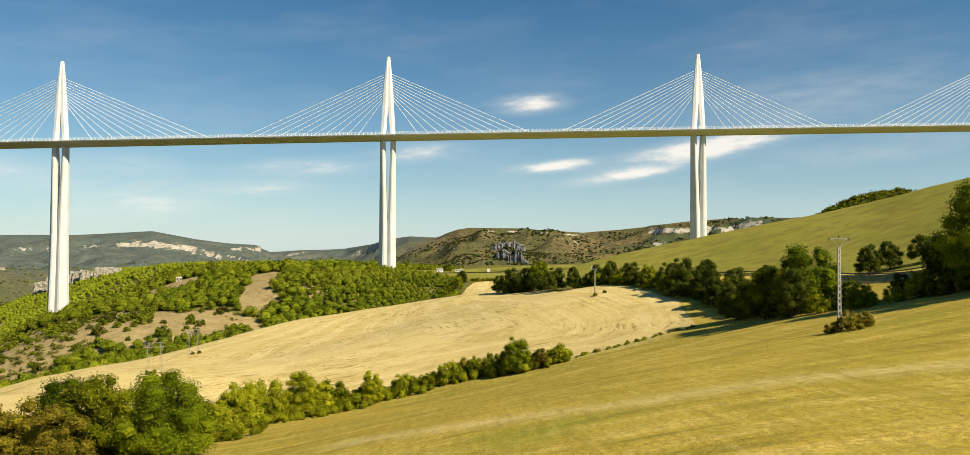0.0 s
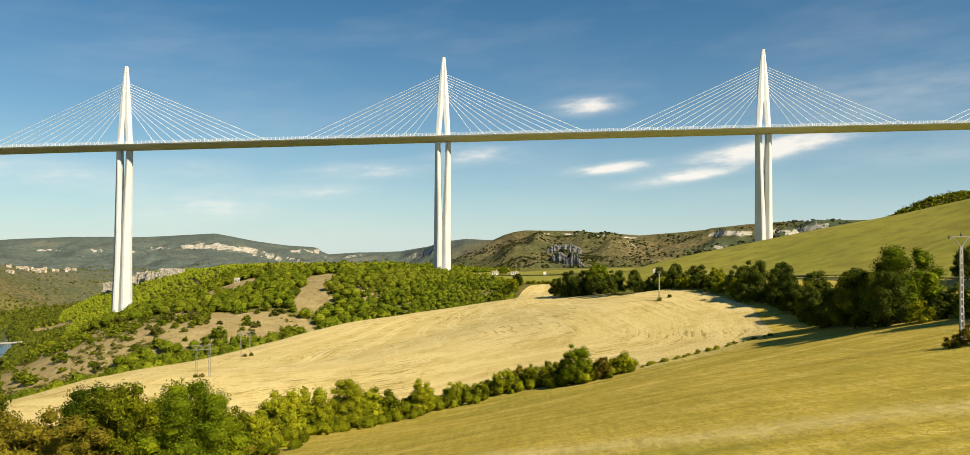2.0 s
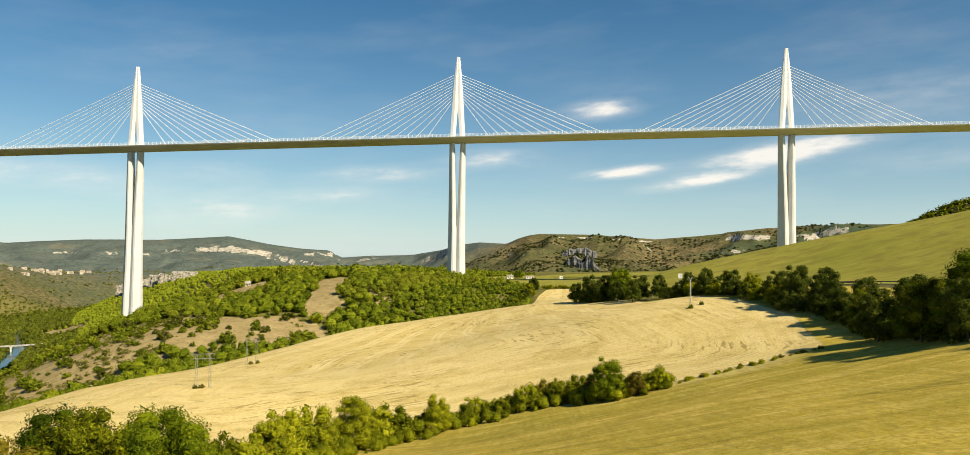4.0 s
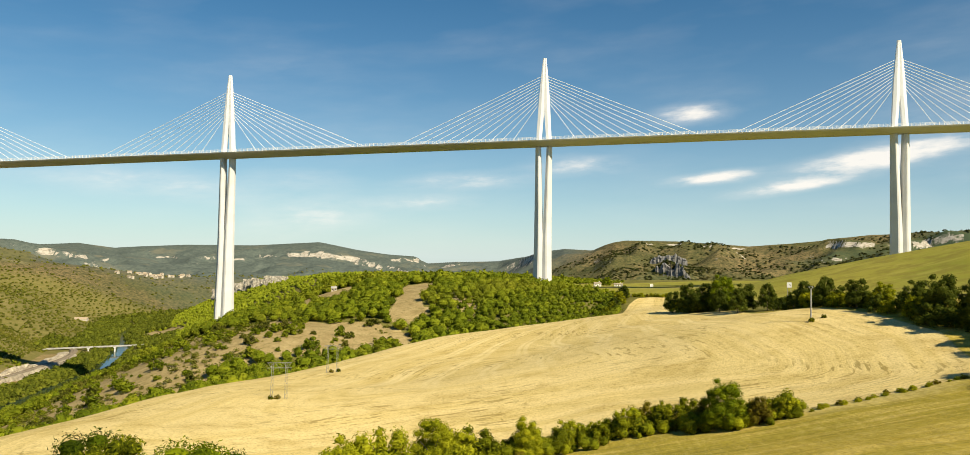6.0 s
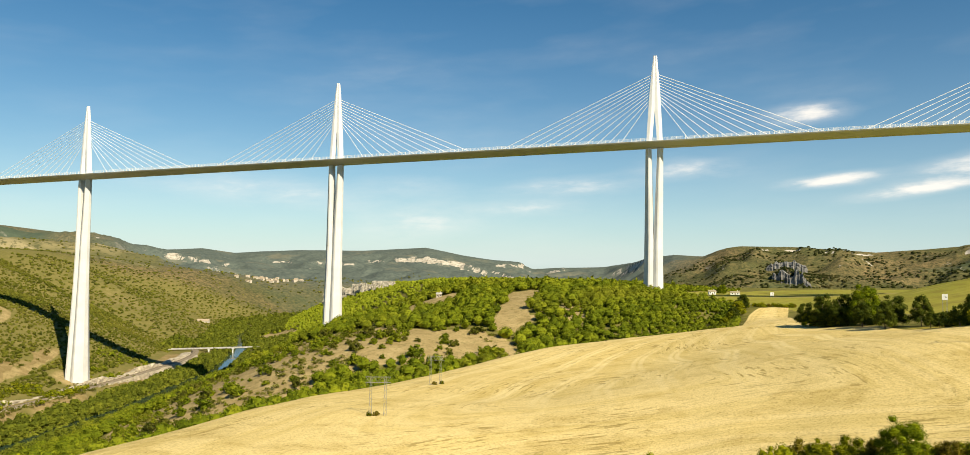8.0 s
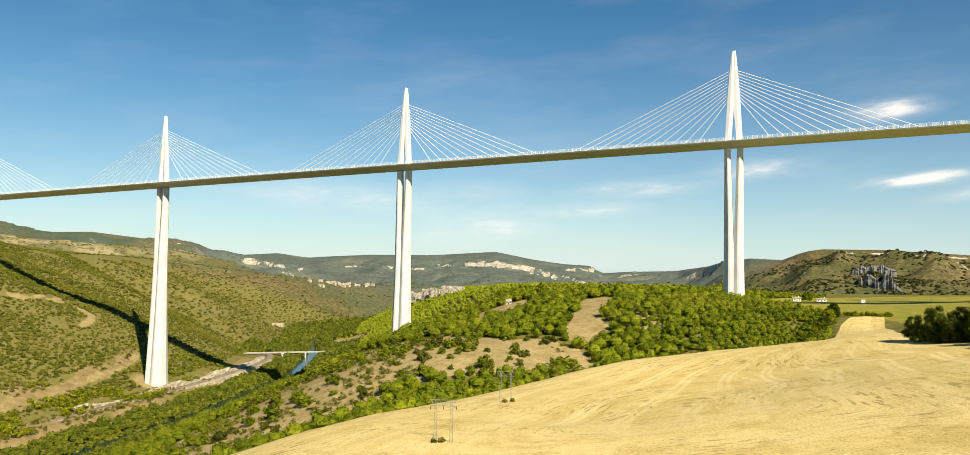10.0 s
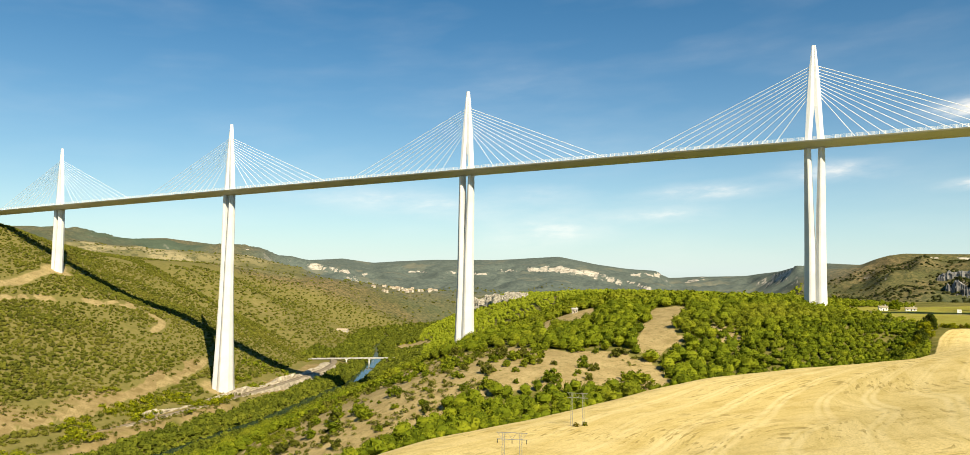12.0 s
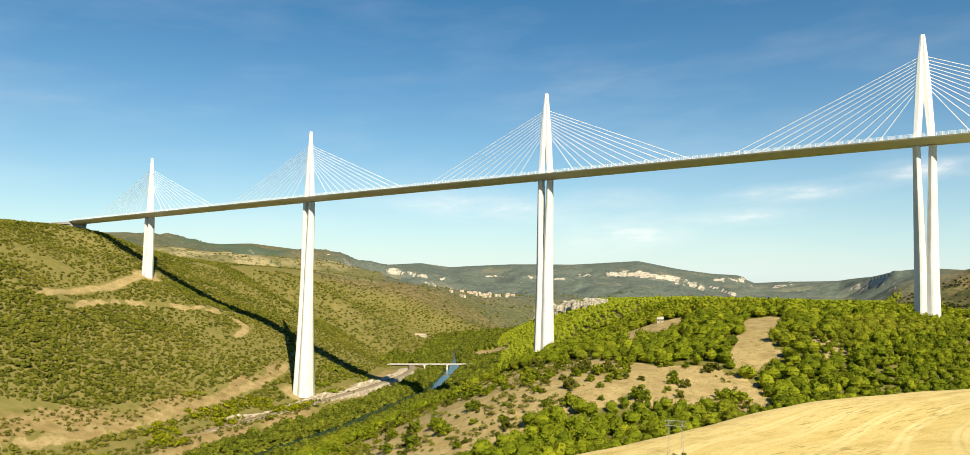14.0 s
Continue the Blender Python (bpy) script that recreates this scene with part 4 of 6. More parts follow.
# ---- trees and scrub ----
def leaf_cloud(rng, lobes, leaves, size, jitter=0.5, ragged=0.0):
    """Leaf clumps on the skin of several lobes (x, y, z, r): points and four-cornered faces."""
    lob = np.array(lobes, float)
    pick = rng.choice(len(lob), leaves, p=lob[:, 3] ** 2 / (lob[:, 3] ** 2).sum())
    d = rng.normal(size=(leaves, 3))
    d[:, 2] = d[:, 2] * 0.9 + 0.25
    d /= np.linalg.norm(d, axis=1)[:, None]
    r = lob[pick, 3] * rng.uniform(0.72, 1.08, leaves)
    if ragged:
        # twigs that stand out of the crown in tufts
        tuft = np.sin(d[:, 0] * 9 + pick * 1.7) * np.sin(d[:, 1] * 8 + pick * 2.3) * np.sin(d[:, 2] * 7 + pick)
        r = r * (1 + ragged * tuft + ragged * 0.8 * rng.random(leaves) ** 3)
    c = lob[pick, :3] + d * r[:, None] * [1, 1, 0.9]
    nrm = d + rng.normal(size=(leaves, 3)) * jitter
    nrm /= np.linalg.norm(nrm, axis=1)[:, None]
    a = np.cross(nrm, rng.normal(size=(leaves, 3)))
    a /= np.linalg.norm(a, axis=1)[:, None] + 1e-9
    b = np.cross(nrm, a)
    s = size * rng.uniform(0.6, 1.35, leaves)[:, None]
    lift = nrm * s * rng.uniform(-0.25, 0.35, leaves)[:, None]
    co = np.stack([c - a * s, c - b * s * 0.7 + lift, c + a * s, c + b * s * 0.7 + lift * 0.5], 1).reshape(-1, 3)
    return co, np.arange(leaves * 4).reshape(-1, 4)


def core_cloud(lobes, shrink=0.74, ring=7):
    """Rough inner bodies that keep the crown dense."""
    co, fa = [], []
    base = 0
    for x, y, z, r in lobes:
        r = r * shrink
        pts = [(x, y, z - r * 0.8)]
        for lat in (-0.45, 0.1, 0.6):
            for k in range(ring):
                t = 6.2832 * (k + lat) / ring
                q = r * math.cos(lat) * (1 + 0.16 * math.sin(3 * t + x))
                pts.append((x + q * math.cos(t), y + q * math.sin(t), z + r * math.sin(lat)))
        pts.append((x, y, z + r * 0.88))
        for k in range(ring):
            k2 = (k + 1) % ring
            fa.append((base, base + 1 + k2, base + 1 + k, base))
            for row in (0, 1):
                o = base + 1 + row * ring
                fa.append((o + k, o + k2, o + ring + k2, o + ring + k))
            o = base + 1 + 2 * ring
            fa.append((o + k, o + k2, base + 1 + 3 * ring, base + 1 + 3 * ring))
        co += pts
        base += len(pts)
    quads = np.array(fa)
    return np.array(co), quads


def crown_arrays(seed, h, w, n_lobes, leaves, size, low=0.12, core=True):
    """A crown h high and w wide, standing on the ground at the origin."""
    rng = np.random.default_rng(seed)
    lobes = []
    for k in range(n_lobes):
        f = (k + 0.5) / n_lobes
        z = h * (low + 0.17 + (0.72 - low) * max(0.0, f - 0.22) / 0.78)
        spread = w * 0.5 * math.sin(math.pi * min(0.9, 0.38 + 0.50 * f)) ** 0.7
        t = k * 2.4 + rng.uniform(-0.5, 0.5)
        rr = w * rng.uniform(0.095, 0.18) * (1.1 - 0.25 * f)
        out = max(0.0, spread - rr * 0.8) * rng.uniform(0.7, 1.12)
        lobes.append((out * math.cos(t), out * math.sin(t), min(z * rng.uniform(0.9, 1.14), h * rng.uniform(0.9, 1.06) - rr * 0.9), rr))
    lobes.append((0, 0, h * (low + 0.40), w * 0.25))
    a, fa = leaf_cloud(rng, lobes, leaves, size, 0.42, 0.22)
    fa[:, 3] = fa[:, 2]
    if core:
        b, fb = core_cloud(lobes, 0.66)
        fa = np.vstack([fa, fb + len(a)])
        a = np.vstack([a, b])
    return a, fa


def crown_mesh(name, arrays, material):
    co, fa = arrays
    me = bpy.data.meshes.new(name)
    me.from_pydata(co.tolist(), [], [tuple(dict.fromkeys(f)) for f in fa.tolist()])
    me.materials.append(MAT[material])
    return me


def trunk_bm(rng, h, r):
    bm = bmesh.new()
    lean = Vector((rng.uniform(-0.06, 0.06), rng.uniform(-0.06, 0.06), 0)) * h
    rod(bm, (0, 0, -0.5), lean + Vector((0, 0, h * 0.55)), r, r * 0.55, 7)
    for k in range(5):
        t = k * 1.3 + rng.uniform(0, 0.6)
        z = h * (0.25 + 0.06 * k)
        a = lean * (z / (h * 0.55)) + Vector((0, 0, z))
        b = a + Vector((math.cos(t) * h * 0.24, math.sin(t) * h * 0.24, h * 0.26))
        rod(bm, a, b, r * 0.42, r * 0.14, 5)
    return bm


def make_tree(kind, seed, h, w, lobes, leaves, size, material, low, label, category):
    rng = random.Random(seed)
    t = empty(kind, (0, 0, -500), label, category)
    part("trunk", trunk_bm(rng, h, 0.022 * h), "bark", t)
    crown = new("crown", crown_mesh("crown", crown_arrays(seed, h, w, lobes, leaves, size, low), material))
    crown.parent = t
    return t


def set_down(ob, x, y, scale=1.0, turn=0.0, squash=1.0, sink=0.15):
    m = Matrix.Translation((x, y, height(x, y) - sink)) @ Matrix.Rotation(turn, 4, "Z") @ Matrix.Diagonal((scale, scale, scale * squash, 1))
    return m


PLACED = set()


def plant(proto, x, y, scale, turn, squash=1.0, group=""):
    m = set_down(proto, x, y, scale, turn, squash)
    if proto.name not in PLACED:
        PLACED.add(proto.name)
        proto.matrix_basis = m
        ob = proto
    else:
        ob = copy_thing(proto, Matrix())
        ob.matrix_basis = m
    if group:
        ob["group"] = group
    return ob


big_oaks = [make_tree("oak_tree", 11 + k, 13.0, 12.5, 40, 24000, 0.165, "oak_leaf", 0.04, "dense dark green oak tree at the field hedge", "tree") for k in range(2)]
belt_trees = [make_tree("broadleaf_tree", 21 + k, 12.0, 9.5, 28, 6800, 0.265, "shaded_belt_leaf", 0.05, "full green broadleaf tree in the roadside belt, shade in its leaf colour", "tree") for k in range(3)]
hedge_trees = [make_tree("broadleaf_tree", 27 + k, 11.0, 10.0, 34, 13000, 0.185, "hedge_leaf", 0.02, "spreading green broadleaf tree in the hedge", "tree") for k in range(2)]
russet_trees = [make_tree("russet_tree", 31 + k, 9.0, 8.5, 30, 11000, 0.165, "brown_leaf", 0.05, "olive brown drying tree in the hedge", "tree") for k in range(2)]
light_trees = [make_tree("ash_tree", 41 + k, 10.0, 8.0, 30, 10500, 0.17, "bright_leaf", 0.05, "light yellow-green young tree in the hedge", "tree") for k in range(2)]
bushes = [make_tree("bush", 51 + k, 4.2, 5.4, 20, 2600, 0.155, "hedge_leaf", 0.0, "rounded green hedge bush beside the stubble field", "bush") for k in range(3)]
dark_bushes = [make_tree("bush", 57 + k, 4.4, 5.4, 14, 1200, 0.25, "shaded_belt_leaf", 0.0, "green thicket bush beside the road, shade in its leaf colour", "bush") for k in range(2)]
bright_bushes = [make_tree("bush", 61 + k, 4.0, 5.0, 20, 2600, 0.155, "bright_leaf", 0.0, "yellow-green hedge bush beside the stubble field", "bush") for k in range(2)]
brown_bushes = [make_tree("bush", 71, 3.6, 4.6, 16, 2200, 0.16, "brown_leaf", 0.0, "reddish brown thorn bush in the hedge", "bush")]
slope_bushes = [make_tree("shrub", 81 + k, 5.0, 7.0, 9, 420, 0.62, "wood_leaf", 0.0, "round green shrub alone on the bare slope", "shrub") for k in range(3)]

dry_bushes = [make_tree("shrub", 91 + k, 4.0, 5.6, 6, 420, 0.5, "scrub_leaf", 0.0, "olive brown dry shrub alone on the bare slope", "shrub") for k in range(2)]

rnd = random.Random(7)
# great trees where the hedge begins
for x, y, s, proto in ((-43, 112, 1.15, big_oaks[0]), (-58, 112, 1.35, russet_trees[0]), (-63, 124, 1.2, big_oaks[1]), (-76, 118, 1.1, hedge_trees[0]), (-88, 112, 1.1, light_trees[0]),
                       (-53, 124, 1.1, hedge_trees[1]), (-50, 99, 0.8, russet_trees[1]), (-68, 104, 0.95, light_trees[1]), (-82, 104, 1.1, russet_trees[0]), (-98, 122, 1.0, hedge_trees[0]),
                       (-60, 96, 0.8, hedge_trees[1]), (-74, 94, 0.8, big_oaks[1]), (-52, 131, 0.95, big_oaks[1]), (-108, 108, 1.0, russet_trees[1]), (-72, 130, 1.0, russet_trees[0]),
                       (-49, 137, 0.8, light_trees[0]), (-84, 126, 1.05, russet_trees[1]), (-92, 100, 0.9, hedge_trees[1])):
    plant(proto, x, y, s, rnd.uniform(0, 6.28), rnd.uniform(0.9, 1.1), "great hedge trees")
for x, y, s, proto in ((-80, 122, 1.5, hedge_trees[0]), (-71, 113, 1.45, russet_trees[0]), (-92, 134, 1.5, light_trees[1]), (-66, 114, 1.35, russet_trees[1]), (-86, 114, 1.4, hedge_trees[1]), (-56, 117, 1.25, hedge_trees[0])):
    plant(proto, x, y, s, rnd.uniform(0, 6.28), rnd.uniform(0.95, 1.1), "great hedge trees")
# the hedge between stubble and meadow
HEDGE = [(-46, 128), (-46.5, 150), (-42, 175), (-34, 197), (-15, 212), (4, 214), (14, 207), (28, 203)]
for a, b in zip(HEDGE[:-1], HEDGE[1:]):
    n = max(2, int(math.dist(a, b) / 1.9))
    for k in range(n):
        f = (k + rnd.uniform(0.2, 0.8)) / n
        x, y = a[0] + (b[0] - a[0]) * f + rnd.uniform(-2.6, 2.6), a[1] + (b[1] - a[1]) * f + rnd.uniform(-2.6, 2.6)
        pool = rnd.choice((bushes, bright_bushes, bright_bushes, bushes, bright_bushes, brown_bushes))
        plant(rnd.choice(pool), x, y, rnd.choice((0.65, 0.8, 0.95, 1.1, 1.25, 1.5)) * (1.42 if b[1] < 198 else 1.0), rnd.uniform(0, 6.28), rnd.uniform(0.85, 1.2), "hedge bushes")
for x, y, s, proto in ((14, 203, 0.74, big_oaks[0]), (20, 201, 0.6, russet_trees[0]), (25, 203, 0.9, bushes[0]), (8, 206, 1.0, bushes[1]), (-24, 199, 0.85, light_trees[0]),
                       (-38, 178, 1.15, light_trees[1]), (-45, 155, 0.85, light_trees[1]), (-30, 193, 0.9, bushes[2])):
    plant(proto, x, y, s, rnd.uniform(0, 6.28), 1.0, "hedge trees")
# the belt along the road
for x, y, s, proto in ((26, 428, 1.18, belt_trees[0]), (33, 420, 1.23, belt_trees[1]), (41, 415, 1.23, big_oaks[0]), (20, 436, 0.9, belt_trees[2]), (47, 392, 1.15, belt_trees[1]), (43, 384, 0.85, belt_trees[0]), (38, 402, 0.9, belt_trees[1]), (55, 384, 0.95, belt_trees[0]), (54, 366, 0.5, belt_trees[2]), (60, 372, 0.5, belt_trees[1]),
                       (52, 345, 0.5, belt_trees[2]), (58, 330, 0.81, belt_trees[1]), (61, 316, 0.9, belt_trees[0]), (66, 300, 0.84, belt_trees[2]), (70, 288, 0.9, light_trees[0]),
                       (74, 276, 0.95, belt_trees[1]), (76, 264, 1.06, belt_trees[1]), (84, 262, 1.01, belt_trees[2]), (80, 250, 1.01, belt_trees[2]), (86, 240, 0.95, belt_trees[2]),
                       (79, 236, 0.9, belt_trees[1]), (80, 224, 1.01, hedge_trees[0]), (88, 220, 1.01, belt_trees[2]), (76, 212, 0.84, bushes[0]), (73, 203, 1.1, belt_trees[1]),
                       (81, 196, 1.22, belt_trees[2]), (74, 186, 1.16, hedge_trees[0]), (80, 176, 1.28, big_oaks[1]), (74, 170, 0.98, belt_trees[1]), (86, 168, 0.5, belt_trees[0]),
                       (92, 158, 0.5, belt_trees[2]), (86, 150, 0.92, bushes[1]), (98, 150, 1.22, belt_trees[1]), (97, 138, 1.49, big_oaks[0]), (104, 130, 1.56, belt_trees[0]),
                       (100, 122, 1.56, belt_trees[2]), (112, 126, 1.62, big_oaks[1]), (118, 116, 1.56, belt_trees[1]), (108, 112, 1.3, belt_trees[0]), (92, 130, 0.91, bushes[2]),
                       (128, 238, 0.84, belt_trees[0]), (136, 240, 0.9, belt_trees[1]), (144, 236, 0.9, belt_trees[2]), (152, 238, 0.78, bushes[0])):
    plant(proto, x, y, s, rnd.uniform(0, 6.28), rnd.uniform(0.9, 1.1), "roadside belt")
BELT = [(20, 434), (34, 416), (48, 408), (54, 352), (64, 306), (74, 268), (80, 232), (75, 204), (74, 178), (84, 154), (96, 134), (112, 112)]
for a, b in zip(BELT[:-1], BELT[1:]):
    if a[1] == 408:
        continue
    n = max(3, int(math.dist(a, b) / 2.2))
    for k in range(n):
        f = (k + 0.5) / n
        x, y = a[0] + (b[0] - a[0]) * f + rnd.uniform(-3, 7), a[1] + (b[1] - a[1]) * f + rnd.uniform(-3, 3)
        plant(rnd.choice(dark_bushes + dark_bushes + bushes), x, y, rnd.uniform(0.9, 1.6) * (0.85 if 140 < y < 180 else 1.0), rnd.uniform(0, 6.28), rnd.uniform(0.85, 1.2), "roadside thicket")
for x, y, s in ((58.6, 114.6, 1.0), (61, 115.5, 0.85), (56.4, 115.4, 0.6), (49, 284, 0.4), (53, 287, 0.35), (-122, 347, 0.5), (-119.6, 349, 0.42), (-102, 254, 0.46), (-103.4, 252.6, 0.35)):
    plant(brown_bushes[0] if s > 0.45 else bushes[0], x, y, s, rnd.uniform(0, 6.28), 0.9, "lone bushes")
# trees where the oak wood meets the field's end, and the low hedge across it
for x, y, s, proto in ((-6, 690, 1.15, hedge_trees[0]), (-10, 668, 1.05, belt_trees[0]), (-3, 712, 1.2, belt_trees[1]), (-12, 648, 0.9, hedge_trees[1]), (-16, 628, 0.8, hedge_trees[0]), (-1, 728, 0.95, hedge_trees[1])):
    plant(proto, x, y, s, rnd.uniform(0, 6.28), rnd.uniform(0.9, 1.1), "wood edge trees")
for k in range(15):
    plant(rnd.choice(bushes + bright_bushes + brown_bushes), 7 + 2.2 * k + rnd.uniform(-0.8, 0.8), 746 + rnd.uniform(-3, 5), rnd.uniform(0.6, 1.15), rnd.uniform(0, 6.28), rnd.uniform(0.8, 1.1), "hedge bushes")
plant(big_oaks[1], -21, 991, 0.95, 1.0, 1.0, "lone trees")
# low brush where the hedge thins out
for k in range(26):
    f = k / 25
    plant(rnd.choice(brown_bushes + bushes + bright_bushes), 27 + 36 * f + rnd.uniform(-1, 1), 204.5 + 7 * f + rnd.uniform(-1.2, 1.2), rnd.uniform(0.18, 0.42), rnd.uniform(0, 6.28), rnd.uniform(0.6, 0.9), "hedge bushes")
# single shrubs on the bare spur
count = 0
for k in range(4200):
    x, y = rnd.uniform(-430, -145), rnd.uniform(430, 745)
    if count >= 285:
        break
    ok = float(inside(np.array([x]), np.array([y]), BALD_SPUR, 26)[0]) > 0.5
    if not ok:
        continue
    count += 1
    plant(rnd.choice(slope_bushes + dry_bushes), x, y, rnd.choice((0.4, 0.45, 0.5, 0.6, 0.7, 0.8, 0.9, 1.05, 1.2, 1.5, 1.9)), rnd.uniform(0, 6.28), rnd.uniform(0.7, 1.0), "slope shrubs")


def scatter(name, arrays, xs, ys, scale, squash, seed, material, label, category):
    """One mesh of many plants, each a turned and scaled copy of one of the given shapes."""
    rng = np.random.default_rng(seed)
    zs = land(xs, ys)
    cos, fas, base = [], [], 0
    which = rng.integers(0, len(arrays), len(xs))
    for k, (co, fa) in enumerate(arrays):
        m = which == k
        n = int(m.sum())
        if not n:
            continue
        t, s = rng.uniform(0, 6.283, n), scale[m]
        c, sn = np.cos(t), np.sin(t)
        wx, wy = rng.uniform(0.8, 1.25, n), rng.uniform(0.8, 1.25, n)
        px = (co[None, :, 0] * (c * wx)[:, None] - co[None, :, 1] * (sn * wy)[:, None]) * s[:, None] + xs[m][:, None]
        py = (co[None, :, 0] * (sn * wx)[:, None] + co[None, :, 1] * (c * wy)[:, None]) * s[:, None] + ys[m][:, None]
        pz = co[None, :, 2] * (s * squash * rng.uniform(0.8, 1.2, n))[:, None] + zs[m][:, None] - 0.3
        cos.append(np.stack([px, py, pz], -1).reshape(-1, 3))
        f = fa[None] + (np.arange(n) * len(co))[:, None, None] + base
        fas.append(f.reshape(-1, fa.shape[1]))
        base += n * len(co)
    me = mesh_from(name, np.vstack(cos), np.vstack(fas), False)
    me.materials.append(MAT[material])
    return tagged(new(name, me), label, category, kind="stuff")


def grid_points(x0, x1, y0, y1, step, seed):
    rng = np.random.default_rng(seed)
    gx, gy = np.meshgrid(np.arange(x0, x1, step), np.arange(y0, y1, step))
    gx = gx + rng.uniform(-0.48, 0.48, gx.shape) * step
    gy = gy + rng.uniform(-0.48, 0.48, gy.shape) * step
    return gx.ravel(), gy.ravel(), rng


def dome(seed, leaves, size):
    """A cheap low crown: a rough closed body with leaf clumps on it, quads only."""
    rng = np.random.default_rng(seed)
    lobes = [(0.0, 0.0, 0.45, 0.48), (0.25, 0.1, 0.35, 0.33), (-0.2, 0.22, 0.38, 0.32), (-0.05, -0.28, 0.36, 0.32)]
    a, fa = leaf_cloud(rng, lobes, leaves, size * 1.2, 0.32)
    keep = np.arange(len(a)) % 4 != 3
    return a[keep], np.arange(leaves * 3).reshape(-1, 3)


def full_dome(seed, leaves, size, ring=8):
    """A crown with a solid lumpy body under its leaf clumps."""
    rng = np.random.default_rng(seed)
    lobes = [(0.0, 0.0, 0.50, 0.34)]
    for k in range(7):
        t = k * 0.8976 + rng.uniform(-0.35, 0.35)
        lobes.append((0.31 * math.cos(t), 0.31 * math.sin(t), rng.uniform(0.22, 0.55), rng.uniform(0.15, 0.25)))
    for k in range(3):
        t = k * 2.1 + rng.uniform(-0.5, 0.5)
        lobes.append((0.15 * math.cos(t), 0.15 * math.sin(t), rng.uniform(0.62, 0.74), rng.uniform(0.15, 0.22)))
    a, _ = leaf_cloud(rng, lobes, leaves, size * 1.2, 0.30)
    a = a[np.arange(len(a)) % 4 != 3]
    # the body: one closed skin that bulges where the lobes are
    lob = np.array(lobes)
    pts = [(0.0, 0.0, 0.02)]
    for lat in (-0.6, -0.1, 0.4, 0.9):
        for k in range(ring):
            t = 6.2832 * (k + 0.5 * lat) / ring
            dv = np.array([math.cos(t) * math.cos(lat), math.sin(t) * math.cos(lat), math.sin(lat)])
            along = np.clip((lob[:, :3] - [0, 0, 0.42]) @ dv + lob[:, 3] * 0.7, 0.16, None)
            off = np.linalg.norm((lob[:, :3] - [0, 0, 0.42]) - np.outer((lob[:, :3] - [0, 0, 0.42]) @ dv, dv), axis=1)
            pts.append(np.array([0, 0, 0.42]) + dv * max(along[off < lob[:, 3]], default=0.2) * 0.88)
    pts.append((0.0, 0.0, 0.74))
    fb = []
    last = len(pts) - 1
    for k in range(ring):
        k2 = (k + 1) % ring
        fb.append((0, 1 + k2, 1 + k))
        for r in range(3):
            o = 1 + r * ring
            fb += [(o + k, o + k2, o + ring + k2), (o + k, o + ring + k2, o + ring + k)]
        fb.append((1 + 3 * ring + k, 1 + 3 * ring + k2, last))
    return np.vstack([a, np.array(pts, float)]), np.vstack([np.arange(leaves * 3).reshape(-1, 3), np.array(fb) + len(a)])


def round_bush(seed, leaves, size):
    """A small far shrub: a lumpy closed body with a few leaf clumps."""
    rng = np.random.default_rng(seed)
    a, _ = leaf_cloud(rng, [(0.0, 0.0, 0.36, 0.40), (0.18, 0.1, 0.3, 0.3), (-0.16, -0.12, 0.3, 0.3)], leaves, size, 0.3)
    a = a[np.arange(len(a)) % 4 != 3]
    pts = [(0, 0, -0.05)]
    for z, r in ((0.12, 0.44), (0.46, 0.40)):
        for k in range(5):
            t = 1.2566 * (k + z) + rng.uniform(-0.3, 0.3)
            q = r * rng.uniform(0.8, 1.15)
            pts.append((q * math.cos(t), q * math.sin(t), z * rng.uniform(0.8, 1.2)))
    pts.append((rng.uniform(-0.1, 0.1), rng.uniform(-0.1, 0.1), 0.74))
    fb = []
    for k in range(5):
        k2 = (k + 1) % 5
        fb += [(1 + k, 1 + k2, 6 + k2), (1 + k, 6 + k2, 6 + k), (6 + k, 6 + k2, 11)]
    return np.vstack([a, np.array(pts, float)]), np.vstack([np.arange(leaves * 3).reshape(-1, 3), np.array(fb) + len(a)])


